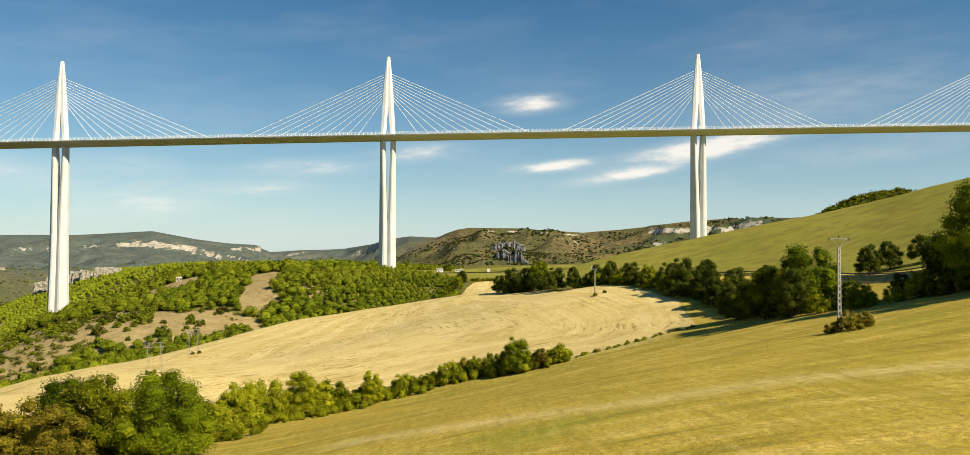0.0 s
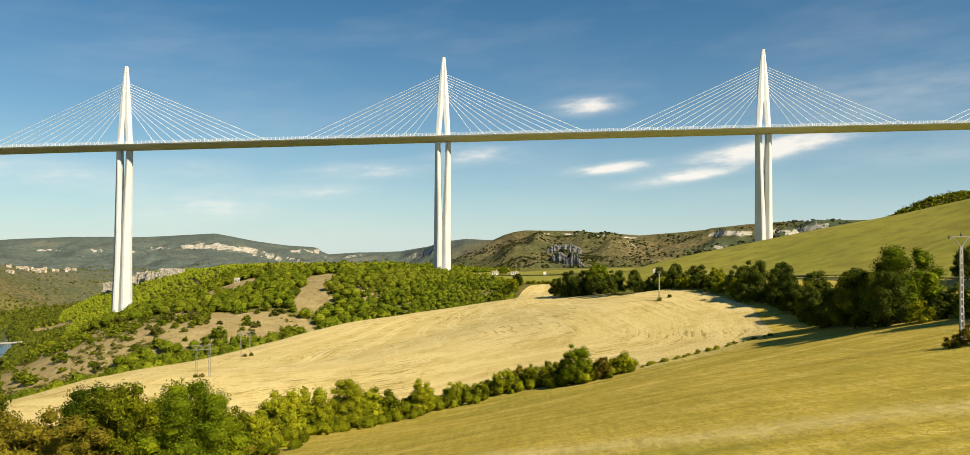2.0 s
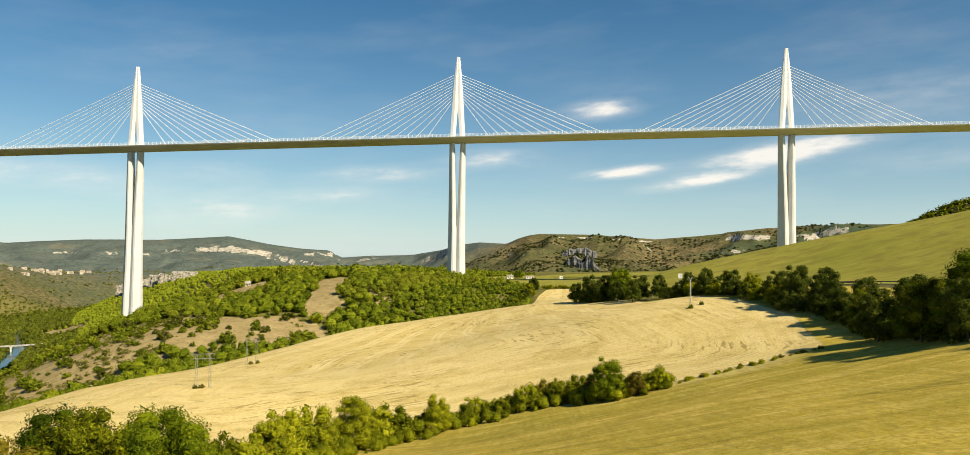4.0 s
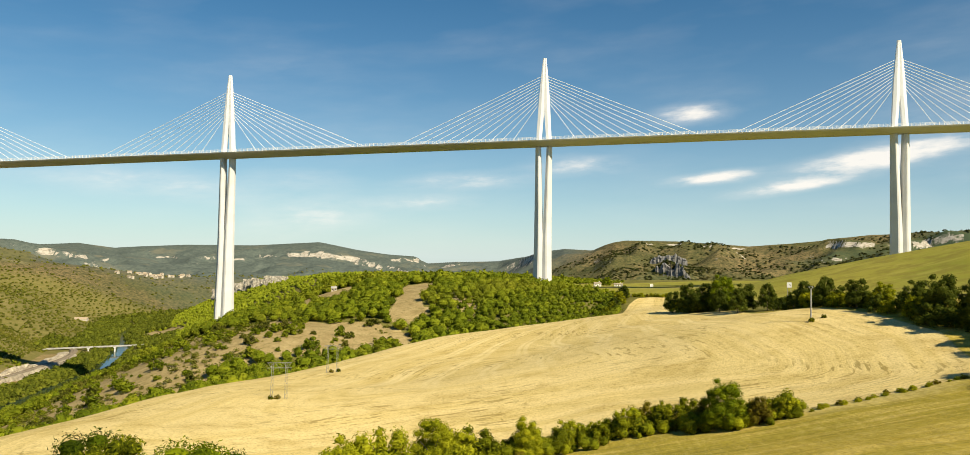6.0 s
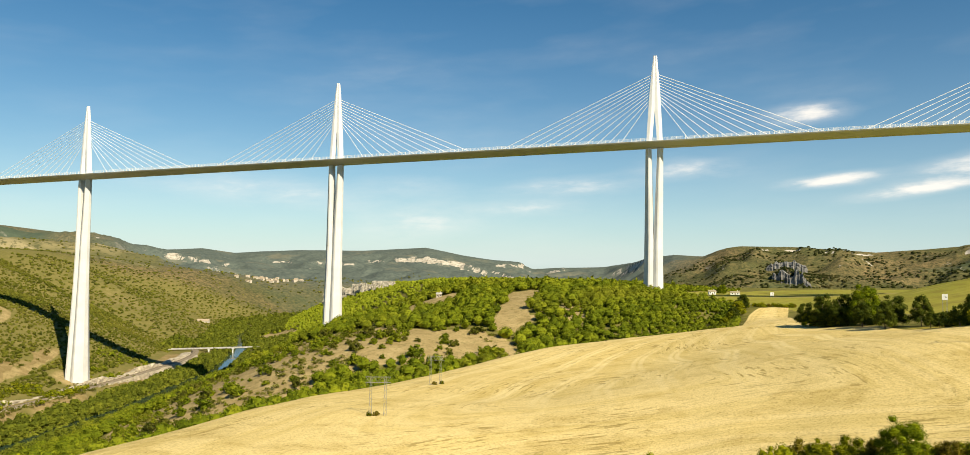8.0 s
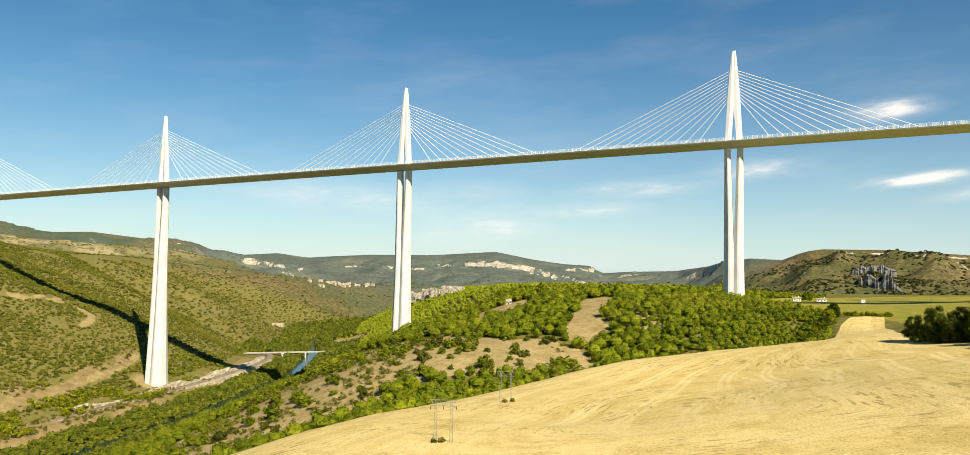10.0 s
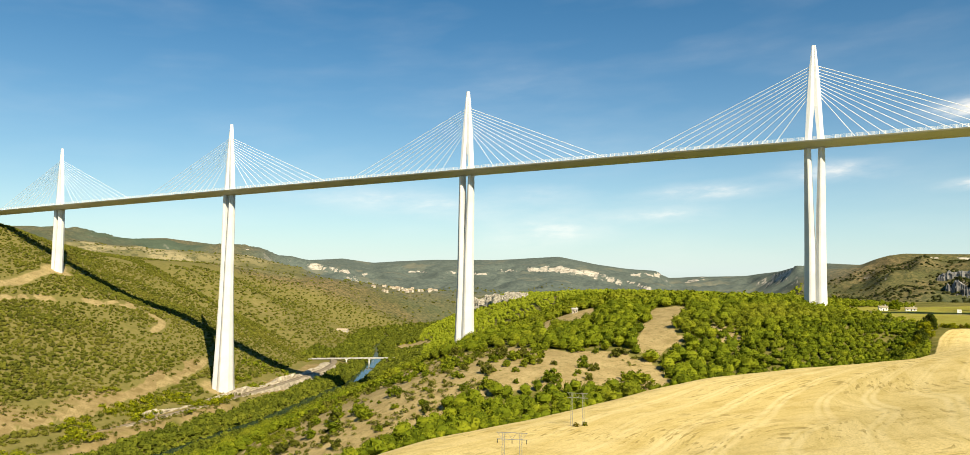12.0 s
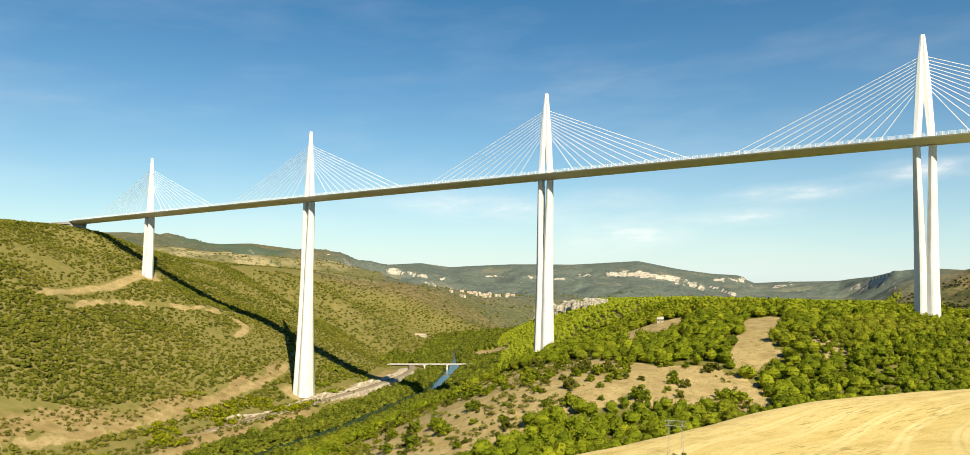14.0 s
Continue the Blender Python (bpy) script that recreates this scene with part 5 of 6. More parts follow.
def build_woods():
    # oak wood on the spur and the plateau behind it
    x, y, rng = grid_points(-520, 330, 430, 1130, 7.4, 1)
    d = line_dist(x, y, RIVER, True)
    bare = np.maximum.reduce([inside(x, y, BALD_SPUR, 26), inside(x, y, BALD_STRIP, 14), inside(x, y, HUT_YARD, 12), inside(x, y, BARE_PATCH, 10), inside(x, y, STUBBLE), inside(x, y, MEADOW_EAST)])
    rim = line_dist(x, y, FIELD_RIM)
    keep = (d > 60) & (bare < 0.3) & (rim > 5) & ~((x > 0) & (y > 640)) & ~((x > -10) & (y < 760))
    keep &= ~((np.hypot(x - P4.x, y - P4.y) < 16) | (np.hypot(x + 425, y - 809) < 18))
    keep &= (fbm(x, y, 60, 2, 77) > -0.62)
    x, y = x[keep], y[keep]
    s = rng.uniform(5.8, 11.5, len(x)) * (1 + 0.35 * fbm(x, y, 70, 2, 8))
    s = np.where((line_dist(x, y, FIELD_RIM) < 45) & (y < 545), s * 0.62, s)
    s = s * np.where(y > 540, np.interp(x, [-120, -60, -15], [1.0, 0.6, 0.42]), 1.0)
    near = y < 760
    shapes = [full_dome(100 + k, 230, 0.060) for k in range(6)]
    scatter("oak_wood", shapes, x[near], y[near], s[near], 1.0, 3, "wood_leaf", "dense bright green oak wood on the hill", "wood")
    shapes = [full_dome(110 + k, 45, 0.14, 5) for k in range(4)]
    scatter("plateau_wood", shapes, x[~near], y[~near], s[~near] * 1.1, 0.9, 4, "wood_leaf", "bright green oak wood on the plateau", "wood")
    # slopes down to the river below the field and the spur
    x, y, rng = grid_points(-600, -95, 120, 700, 7.5, 5)
    d = line_dist(x, y, RIVER, True)
    bare = np.maximum.reduce([inside(x, y, BALD_SPUR, 26), inside(x, y, BALD_STRIP, 14), inside(x, y, HUT_YARD, 12), inside(x, y, BARE_PATCH, 10), inside(x, y, STUBBLE)])
    keep = (d > 50) & (bare < 0.3) & (line_dist(x, y, FIELD_RIM) > 4) & ((y < 430) | (x < -520))
    keep &= (fbm(x, y, 70, 2, 66) > -0.30)
    x, y = x[keep], y[keep]
    s = rng.uniform(4.5, 8.5, len(x)) * (1 + 0.4 * fbm(x, y, 60, 2, 8))
    scatter("slope_wood", [full_dome(120 + k, 190, 0.062) for k in range(4)], x, y, s, 1.0, 6, "wood_leaf", "mixed green trees on the slope above the river", "wood")
    # riverside trees on both banks
    x, y, rng = grid_points(-1420, -520, 200, 2000, 8.0, 7)
    d = line_dist(x, y, RIVER, True)
    keep = ((d < -12) & (d > -47)) | ((d > 20) & (d < 90)) | ((np.abs(d) > np.where(y > 1310, 7, 17)) & (d < np.where(y > 1280, 42, 72)) & (d > np.where(y > 1280, -75, -130)) & (y > 1180) & (land(x, y) < 12))
    keep &= (inside(x, y, GRAVEL_BAR, 20) < 0.4) & (line_dist(x, y, [(-950, 1135), (-805, 1258)]) > 20) & (line_dist(x, y, [(-910, 1098), (-768, 1215)]) > 24)
    x, y = x[keep], y[keep]
    s = np.where((d[keep] > 0) & (y < 1150), rng.uniform(6, 11, len(x)), rng.uniform(8, 13, len(x)))
    s = np.where(y > 1290, s * 1.1, s)
    scatter("riverside_wood", [full_dome(130 + k, 44, 0.13, 5) for k in range(4)], x, y, s, 1.05, 8, "river_leaf", "tall green trees along the river banks", "wood")
    # willow scrub that hangs over both water's edges
    x, y, rng = grid_points(-900, -520, 200, 1240, 4.2, 71)
    d = np.abs(line_dist(x, y, RIVER, True))
    keep = (d > 11) & (d < 22) & (line_dist(x, y, [(-950, 1135), (-805, 1258)]) > 16)
    x, y = x[keep], y[keep]
    scatter("bank_willows", [full_dome(135 + k, 30, 0.15, 5) for k in range(4)], x, y, rng.uniform(4, 8, len(x)), 0.9, 72, "river_leaf", "low green willow scrub over the water's edge", "bushes")
    # bushes between the dirt flat and the railway
    x, y, rng = grid_points(-860, -640, 250, 1000, 9.0, 17)
    d = line_dist(x, y, RIVER, True)
    keep = (d < -78) & (d > -150) & (rng.uniform(size=len(x)) < 0.7) & (fbm(x, y, 50, 2, 19) > 0.12) & (np.hypot(x + 767, y - 803) > 26) & (line_dist(x, y, TRACK_UP) > 8)
    x, y = x[keep], y[keep]
    scatter("bank_bushes", [dome(180 + k, 70, 0.16) for k in range(4)], x, y, rng.uniform(4, 9, len(x)), 0.8, 18, "wood_leaf", "yellow-green bushes above the railway", "bushes")
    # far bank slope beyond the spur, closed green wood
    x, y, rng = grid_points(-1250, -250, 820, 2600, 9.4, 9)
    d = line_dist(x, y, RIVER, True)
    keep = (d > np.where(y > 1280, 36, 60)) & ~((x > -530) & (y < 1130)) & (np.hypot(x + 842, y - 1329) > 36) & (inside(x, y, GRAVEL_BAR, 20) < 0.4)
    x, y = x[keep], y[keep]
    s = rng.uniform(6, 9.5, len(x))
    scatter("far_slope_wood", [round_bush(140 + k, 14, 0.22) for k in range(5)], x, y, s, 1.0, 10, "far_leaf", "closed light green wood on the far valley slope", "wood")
    # scrub on the sunny left bank
    x, y, rng = grid_points(-1750, -640, 250, 1250, 5.3, 11)
    d = line_dist(x, y, RIVER, True)
    soil = np.maximum.reduce([inside(x, y, QUARRY_FLAT), np.clip(1.2 - line_dist(x, y, TRACK_UP) / 9, 0, 1), np.clip(1.2 - line_dist(x, y, TRACK_PIER) / 12, 0, 1), np.clip(1.1 - line_dist(x, y, TRACK_LOW) / 7, 0, 1), np.clip(1.1 - line_dist(x, y, TRACK_MID) / 9, 0, 1)])
    dens = fbm(x, y, 130, 3, 12) + 0.25 * fbm(x, y, 25, 2, 13)
    keep = (d < -104) & (soil < 0.3) & (dens > -0.62) & (rng.uniform(size=len(x)) < np.clip(1.0 + 0.6 * dens, 0.6, 0.97)) & (np.arctan2(x, y - 60) > -1.19)
    keep &= (np.hypot(x + 767, y - 803) > 32) & (np.hypot(x + 1109, y - 801) > 22)
    x, y, dens = x[keep], y[keep], dens[keep]
    s = rng.uniform(3.2, 7.0, len(x)) * (1 + 0.7 * np.clip(dens, -0.3, 0.6))
    scatter("hillside_scrub", [round_bush(150 + k, 9, 0.26) for k in range(6)], x, y, s, 0.85, 12, "scrub_leaf", "olive scrub of holm oak and juniper on the hillside", "scrub")
    x, y, rng = grid_points(-2500, -640, 1250, 2900, 10.0, 13)
    d = line_dist(x, y, RIVER, True)
    keep = (d < -60) & (fbm(x, y, 150, 3, 12) > -0.55) & (np.hypot(x, y - 60) < 2750) & (rng.uniform(size=len(x)) < 0.78) & ((np.hypot(x, y - 60) < 2230) | (rng.uniform(size=len(x)) < 0.15)) & (inside(x, y, RIDGE_PASTURE, 60) + 0.6 * inside(x, y, SCAR, 60) < rng.uniform(0.2, 1.0, len(x)))
    x, y = x[keep], y[keep]
    s = rng.uniform(4.5, 9, len(x))
    scatter("far_scrub", [round_bush(160 + k, 5, 0.28) for k in range(5)], x, y, s, 0.7, 14, "far_scrub_leaf", "olive scrub on the far valley side", "scrub")
    # dark scrub over the dry hill and the slopes under the plateau
    rng = np.random.default_rng(61)
    a, r = np.radians(rng.uniform(-9, 24, 15000)), rng.uniform(1330, 2450, 15000)
    x, y = r * np.sin(a), 60 + r * np.cos(a)
    keep = (fbm(x, y, 170, 3, 62) + 0.5 * fbm(x, y, 40, 2, 63) > rng.uniform(-0.25, 0.35, len(x))) & (inside(x, y, MEADOW_EAST) < 0.1)
    x, y = x[keep], y[keep]
    # trees on the ledges and at the foot of the two cliffs
    a, r = np.radians(rng.uniform(1.6, 5.6, 420)), rng.choice([1838.0, 1850.0, 1862.0, 1935.0, 2052.0, 2068.0, 2140.0], 420) + rng.uniform(-9, 9, 420)
    x, y = np.concatenate([x, r * np.sin(a)]), np.concatenate([y, 60 + r * np.cos(a)])
    scatter("heath_scrub", [round_bush(220 + k, 5, 0.28) for k in range(5)], x, y, rng.uniform(4, 9.5, len(x)), 0.7, 64, "heath_leaf", "dark green scrub on the dry hill", "scrub")
    # young oaks where the wood runs out towards the field's end
    x, y, rng = grid_points(-130, -4, 530, 745, 4.2, 51)
    keep = (line_dist(x, y, FIELD_RIM) > 4) & (inside(x, y, STUBBLE) < 0.1) & (fbm(x, y, 30, 2, 53) > -0.4)
    x, y = x[keep], y[keep]
    s = rng.uniform(3.0, 5.2, len(x)) * np.where((x > -24) & (y > 580) & (y < 690), 1.5, 1.0)
    scatter("young_oak_wood", [full_dome(205 + k, 60, 0.11, 6) for k in range(4)], x, y, s, 1.0, 52, "wood_leaf", "low green oak wood beside the stubble field", "wood")
    # low scrub on the bare spur
    x, y, rng = grid_points(-440, -145, 425, 745, 4.6, 45)
    keep = (inside(x, y, BALD_SPUR, 26) > 0.4) & (fbm(x, y, 34, 3, 47) + 0.15 * (x < -270) > 0.10) & (rng.uniform(size=len(x)) < 0.6)
    x, y = x[keep], y[keep]
    scatter("spur_scrub", [dome(200 + k, 60, 0.17) for k in range(4)], x, y, rng.uniform(1.2, 4.6, len(x)), 0.75, 46, "far_scrub_leaf", "low dry scrub on the bare slope", "scrub")
    x, y, rng = grid_points(-880, -655, 300, 880, 5.5, 55)
    d = line_dist(x, y, RIVER, True)
    keep = (d < -60) & (d > -175) & (np.maximum(inside(x, y, QUARRY_FLAT, 26), (d > -95) * 1.0) > 0.4) & (fbm(x, y, 26, 2, 57) > -0.18) & (line_dist(x, y, TRACK_FLAT) > 4) & (line_dist(x, y, TRACK_UP) > 4)
    x, y = x[keep], y[keep]
    scatter("flat_scrub", [dome(210 + k, 36, 0.2) for k in range(4)], x, y, rng.uniform(1.6, 5.0, len(x)), 0.7, 56, "scrub_leaf", "low dry scrub on the dirt flat", "scrub")
    # trees standing along the rim of the stubble field
    pts = []
    r2 = random.Random(31)
    for a, b in zip(FIELD_RIM[1:-3], FIELD_RIM[2:-2]):
        n = int(math.dist(a, b) / 1.6)
        t = Vector((b[0] - a[0], b[1] - a[1])).normalized()
        for k in range(n):
            f, o = k / n, r2.uniform(5, 18)
            pts.append((a[0] + (b[0] - a[0]) * f - t.y * o, a[1] + (b[1] - a[1]) * f + t.x * o))
    x, y = np.array(pts).T
    rng = np.random.default_rng(32)
    scatter("rim_trees", [full_dome(190 + k, 330, 0.056) for k in range(4)], x, y, rng.uniform(3.6, 6.6, len(x)) * (1 + 0.5 * fbm(x, y, 40, 2, 9)), 1.0, 33, "wood_leaf", "green trees and bushes along the field's rim", "wood")
    # undergrowth in the hedge and rank growth on its meadow side
    r2 = random.Random(37)
    for name, mat, seed, label in (("hedge_undergrowth", "hedge_leaf", 230, "green bramble and bushes under the hedge"), ("hedge_fringe", "bright_leaf", 240, "yellow-green rank growth along the hedge"), ("hedge_bramble", "brown_leaf", 250, "dry brown bramble along the hedge")):
        pts = []
        for a, b in zip(HEDGE[:-1], HEDGE[1:]):
            n = int(math.dist(a, b) / (1.4 if mat != "brown_leaf" else 7.0))
            t = Vector((b[0] - a[0], b[1] - a[1])).normalized()
            for k in range(n):
                f, o = (k + r2.uniform(0.1, 0.9)) / n, r2.uniform(-3.5, 10.0 if a[1] < 205 else 7.0)
                pts.append((a[0] + (b[0] - a[0]) * f + t.y * o, a[1] + (b[1] - a[1]) * f - t.x * o, r2.uniform(1.6, 4.2) * (1.25 - 0.07 * abs(o))))
        x, y, s = np.array(pts).T
        scatter(name, [full_dome(seed + k, 1300, 0.030) for k in range(3)], x, y, s, 1.15, seed, mat, label, "bushes")
    # loose yellow-green bushes on the flat beside the railway and the low bank
    x, y, rng = grid_points(-800, -655, 300, 790, 9.5, 35)
    d = line_dist(x, y, RIVER, True)
    keep = (d < -64) & (d > -125) & (fbm(x, y, 40, 2, 23) > 0.10) & (line_dist(x, y, TRACK_FLAT) > 7) & (np.hypot(x + 767, y - 803) > 30)
    x, y = x[keep], y[keep]
    scatter("flat_bushes", [dome(195 + k, 90, 0.15) for k in range(4)], x, y, rng.uniform(4, 11, len(x)), 0.8, 36, "bright_leaf", "yellow-green bushes on the dirt flat", "bushes")
    # woods at the foot of the hill behind the motorway meadow
    x, y, rng = grid_points(420, 900, 1050, 1420, 11.0, 15)
    s = rng.uniform(8, 12, len(x))
    scatter("knoll_wood", [dome(170 + k, 30, 0.26) for k in range(3)], x, y, s, 0.8, 16, "hedge_leaf", "dark wooded knoll above the meadow", "wood")



def build_grass():
    """Standing tufts on the meadow below the path."""
    rng = np.random.default_rng(41)
    n = 150000
    d = 168 * rng.random(n) ** 0.9
    a = np.radians(rng.uniform(-60, 50, n))
    x, y = d * np.sin(a), 15 + d * np.cos(a)
    ok = (inside(x, y, STUBBLE) < 0.1) & (line_dist(x, y, HEDGE) > 4) & (x > -60) & (rng.uniform(-0.5, 0.5, n) < 1.6 * fbm(x * 0.94 - y * 0.34, (x * 0.34 + y * 0.94) * 6, 22, 3, 43) + 0.15) & (line_dist(x, y, WORN) > 1.2)
    x, y = x[ok], y[ok]
    z = land(x, y)
    n = len(x)
    co = []
    for k in range(3):
        t = rng.uniform(0, 6.283, n)
        h, w = rng.uniform(0.05, 0.13, n), rng.uniform(0.015, 0.04, n)
        lean = rng.uniform(0.03, 0.14, n)
        ox, oy = x + rng.uniform(-0.15, 0.15, n), y + rng.uniform(-0.15, 0.15, n)
        co.append(np.stack([np.stack([ox - np.cos(t) * w, oy - np.sin(t) * w, z - 0.03], -1), np.stack([ox + np.cos(t) * w, oy + np.sin(t) * w, z - 0.03], -1),
                            np.stack([ox - np.sin(t) * lean, oy + np.cos(t) * lean, z + h], -1)], 1))
    co = np.concatenate(co).reshape(-1, 3)
    me = mesh_from("meadow_grass", co, np.arange(len(co)).reshape(-1, 3), False)
    me.materials.append(MAT["dry_grass"])
    tagged(new("meadow_grass", me), "dry golden grass tufts on the mown meadow", "grass", kind="stuff")


build_woods()
build_grass()


# ---- masts, road, railway, bridge, houses ----
def lattice_mast(x, y, h, turn, label):
    """A tapering pierced pole with a forked head."""
    z = height(x, y) - 0.2
    m = empty("power_mast", (x, y, z), label, "utility pole", "valley power line")
    m.rotation_euler = (0, 0, turn)
    w0, w1 = 0.26, 0.14
    for sx in (-1, 1):
        bm = bmesh.new()
        loft(bm, [[(sx * w + a * 0.06, b * 0.12, hh) for a, b in ((-1, -1), (1, -1), (1, 1), (-1, 1))] for w, hh in ((w0, 0), (w1, h * 0.9))])
        bmesh.ops.recalc_face_normals(bm, faces=bm.faces)
        part("upright", bm, "old_concrete", m)
    n = 14
    for k in range(n):
        f = (k + 0.6) / n
        bm = bmesh.new()
        box(bm, (2 * (w0 + (w1 - w0) * f), 0.18, 0.26), (0, 0, h * 0.9 * f))
        part("rung", bm, "old_concrete", m)
    for sx in (-1, 1):
        bm = bmesh.new()
        rod(bm, (sx * 0.1, 0, h * 0.89), (sx * 1.3, 0, h * 0.985), 0.08, 0.06, 6)
        rod(bm, (sx * 1.2, 0, h * 0.975), (sx * 1.9, 0, h * 0.96), 0.06, 0.04, 6)
        part("crossarm", bm, "galvanised", m)
    bm = bmesh.new()
    rod(bm, (-1.45, 0, h * 0.982), (1.45, 0, h * 0.982), 0.05, sides=6)
    part("tie_bar", bm, "galvanised", m)
    for sx in (-1.85, 0, 1.85):
        bm = bmesh.new()
        rod(bm, (sx, 0, h * (0.96 if sx else 0.985)), (sx, 0, h * (0.96 if sx else 0.985) + 0.5), 0.09, 0.05, 6)
        part("insulator", bm, "dark_glass", m)
    return m


lattice_mast(58, 116.5, 14.8, 0.25, "tall pierced concrete power mast with forked head beside the hedge")
lattice_mast(49, 285, 10.4, 0.9, "pierced concrete power mast standing in the stubble field")


def portal_pylon(x, y, h, turn):
    z = height(x, y) - 0.2
    m = empty("portal_pylon", (x, y, z), "slim steel portal pylon with braced legs at the field rim", "utility pole", "field pylons")
    m.rotation_euler = (0, 0, turn)
    for sx in (-1, 1):
        bm = bmesh.new()
        for dx in (-0.22, 0.22):
            rod(bm, (sx * 2.0 + dx * 1.6, 0, 0), (sx * 1.9 + dx, 0, h), 0.065, 0.055, 5)
        for k in range(10):
            za, zb = h * k / 10, h * (k + 1) / 10
            s2 = 1 if k % 2 else -1
            rod(bm, (sx * 2.0 - s2 * 0.3, 0, za), (sx * 2.0 + s2 * 0.3, 0, zb), 0.04, sides=4)
        part("leg", bm, "galvanised", m)
    for zz in (h * 0.86, h):
        bm = bmesh.new()
        rod(bm, (-3.4, 0, zz), (3.4, 0, zz), 0.085, sides=5)
        part("crossbeam", bm, "galvanised", m)
    bm = bmesh.new()
    for k in range(6):
        a, b = -3.3 + 1.1 * k, -2.2 + 1.1 * k
        rod(bm, (a, 0, h * (0.86 if k % 2 else 1.0)), (b, 0, h * (1.0 if k % 2 else 0.86)), 0.04, sides=4)
    part("bracing", bm, "galvanised", m)
    for sx in (-3.2, 0, 3.2):
        bm = bmesh.new()
        rod(bm, (sx, 0, h * 0.86), (sx, 0, h * 0.86 - 0.9), 0.08, sides=6)
        part("insulator", bm, "dark_glass", m)
    return m


portal_pylon(-102, 255, 10.4, 0.35)
portal_pylon(-122, 348, 11.2, 0.35)


def resample(pts, step):
    out = []
    for a, b in zip(pts[:-1], pts[1:]):
        n = max(1, int(math.dist(a, b) / step))
        out += [(a[0] + (b[0] - a[0]) * k / n, a[1] + (b[1] - a[1]) * k / n) for k in range(n)]
    return out + [pts[-1]]


def smooth_path(pts, rounds=2):
    for _ in range(rounds):
        q = [pts[0]]
        for a, b in zip(pts[:-1], pts[1:]):
            q += [(a[0] * 0.75 + b[0] * 0.25, a[1] * 0.75 + b[1] * 0.25), (a[0] * 0.25 + b[0] * 0.75, a[1] * 0.25 + b[1] * 0.75)]
        pts = q + [pts[-1]]
    return pts


def run_along(pts):
    """Point, side direction along a path."""
    for k, p in enumerate(pts):
        a, b = pts[max(k - 1, 0)], pts[min(k + 1, len(pts) - 1)]
        t = Vector((b[0] - a[0], b[1] - a[1], 0)).normalized()
        yield Vector((p[0], p[1], 0)), t, Vector((t.y, -t.x, 0))


def ribbon(name, pts, section, material, label, category, level=None):
    """A strip with a cross section (side, height) laid along a path; level: a fixed height, or else the ground's."""
    bm, prev = bmesh.new(), None
    for p, t, n in run_along(pts):
        z = level if level is not None else max(height(p.x + n.x * s, p.y + n.y * s) for s in (-3, 0, 3))
        ring = [bm.verts.new(p + n * s + Vector((0, 0, z + w))) for s, w in section]
        if prev:
            for a in range(len(ring) - 1):
                bm.faces.new((prev[a], prev[a + 1], ring[a + 1], ring[a]))
        prev = ring
    bmesh.ops.recalc_face_normals(bm, faces=bm.faces)
    me = bpy.data.meshes.new(name)
    bm.to_mesh(me)
    bm.free()
    me.materials.append(MAT[material])
    return tagged(new(name, me), label, category, kind="structure")


ROAD = resample(smooth_path([(99, 335), (108, 297), (121, 262), (127, 215), (132, 120), (136, 10)]), 6)
ribbon("road_verge", ROAD, [(-8.0, -3.0), (-4.6, 0.02), (4.6, 0.02), (8.0, -3.0)], "verge", "dry grass verge along the country road", "verge")
ribbon("road", ROAD, [(-3.9, 0.0), (-3.7, 0.16), (3.7, 0.16), (3.9, 0.0)], "asphalt", "grey country road behind the tree belt", "road")


def guard_rail(side):
    g = empty("guard_rail", (ROAD[0][0], ROAD[0][1], height(*ROAD[0]) + 0.3), "dark weathered steel guard rail along the road", "guard rail", "road rails")
    bm, prev = bmesh.new(), None
    for p, t, n in run_along(ROAD):
        z = max(height(p.x + n.x * s, p.y + n.y * s) for s in (-3, 0, 3)) + 0.3
        ring = [bm.verts.new(p + n * (side * 3.9 + a) + Vector((0, 0, z + b))) for a, b in ((-0.05, 0.45), (0.05, 0.5), (0.0, 0.62), (0.05, 0.74), (-0.05, 0.8))]
        if prev:
            for a in range(5):
                bm.faces.new((prev[a], prev[(a + 1) % 5], ring[(a + 1) % 5], ring[a]))
        prev = ring
    bmesh.ops.recalc_face_normals(bm, faces=bm.faces)
    part("rail", bm, "bark", g, "", True)
    for k, (p, t, n) in enumerate(run_along(ROAD)):
        z = max(height(p.x + n.x * s, p.y + n.y * s) for s in (-3, 0, 3)) + 0.2
        bm = bmesh.new()
        box(bm, (0.14, 0.14, 0.9), p + n * side * 4.0 + Vector((0, 0, z + 0.35)))
        part("post", bm, "bark", g, "", True)


guard_rail(1)
guard_rail(-1)


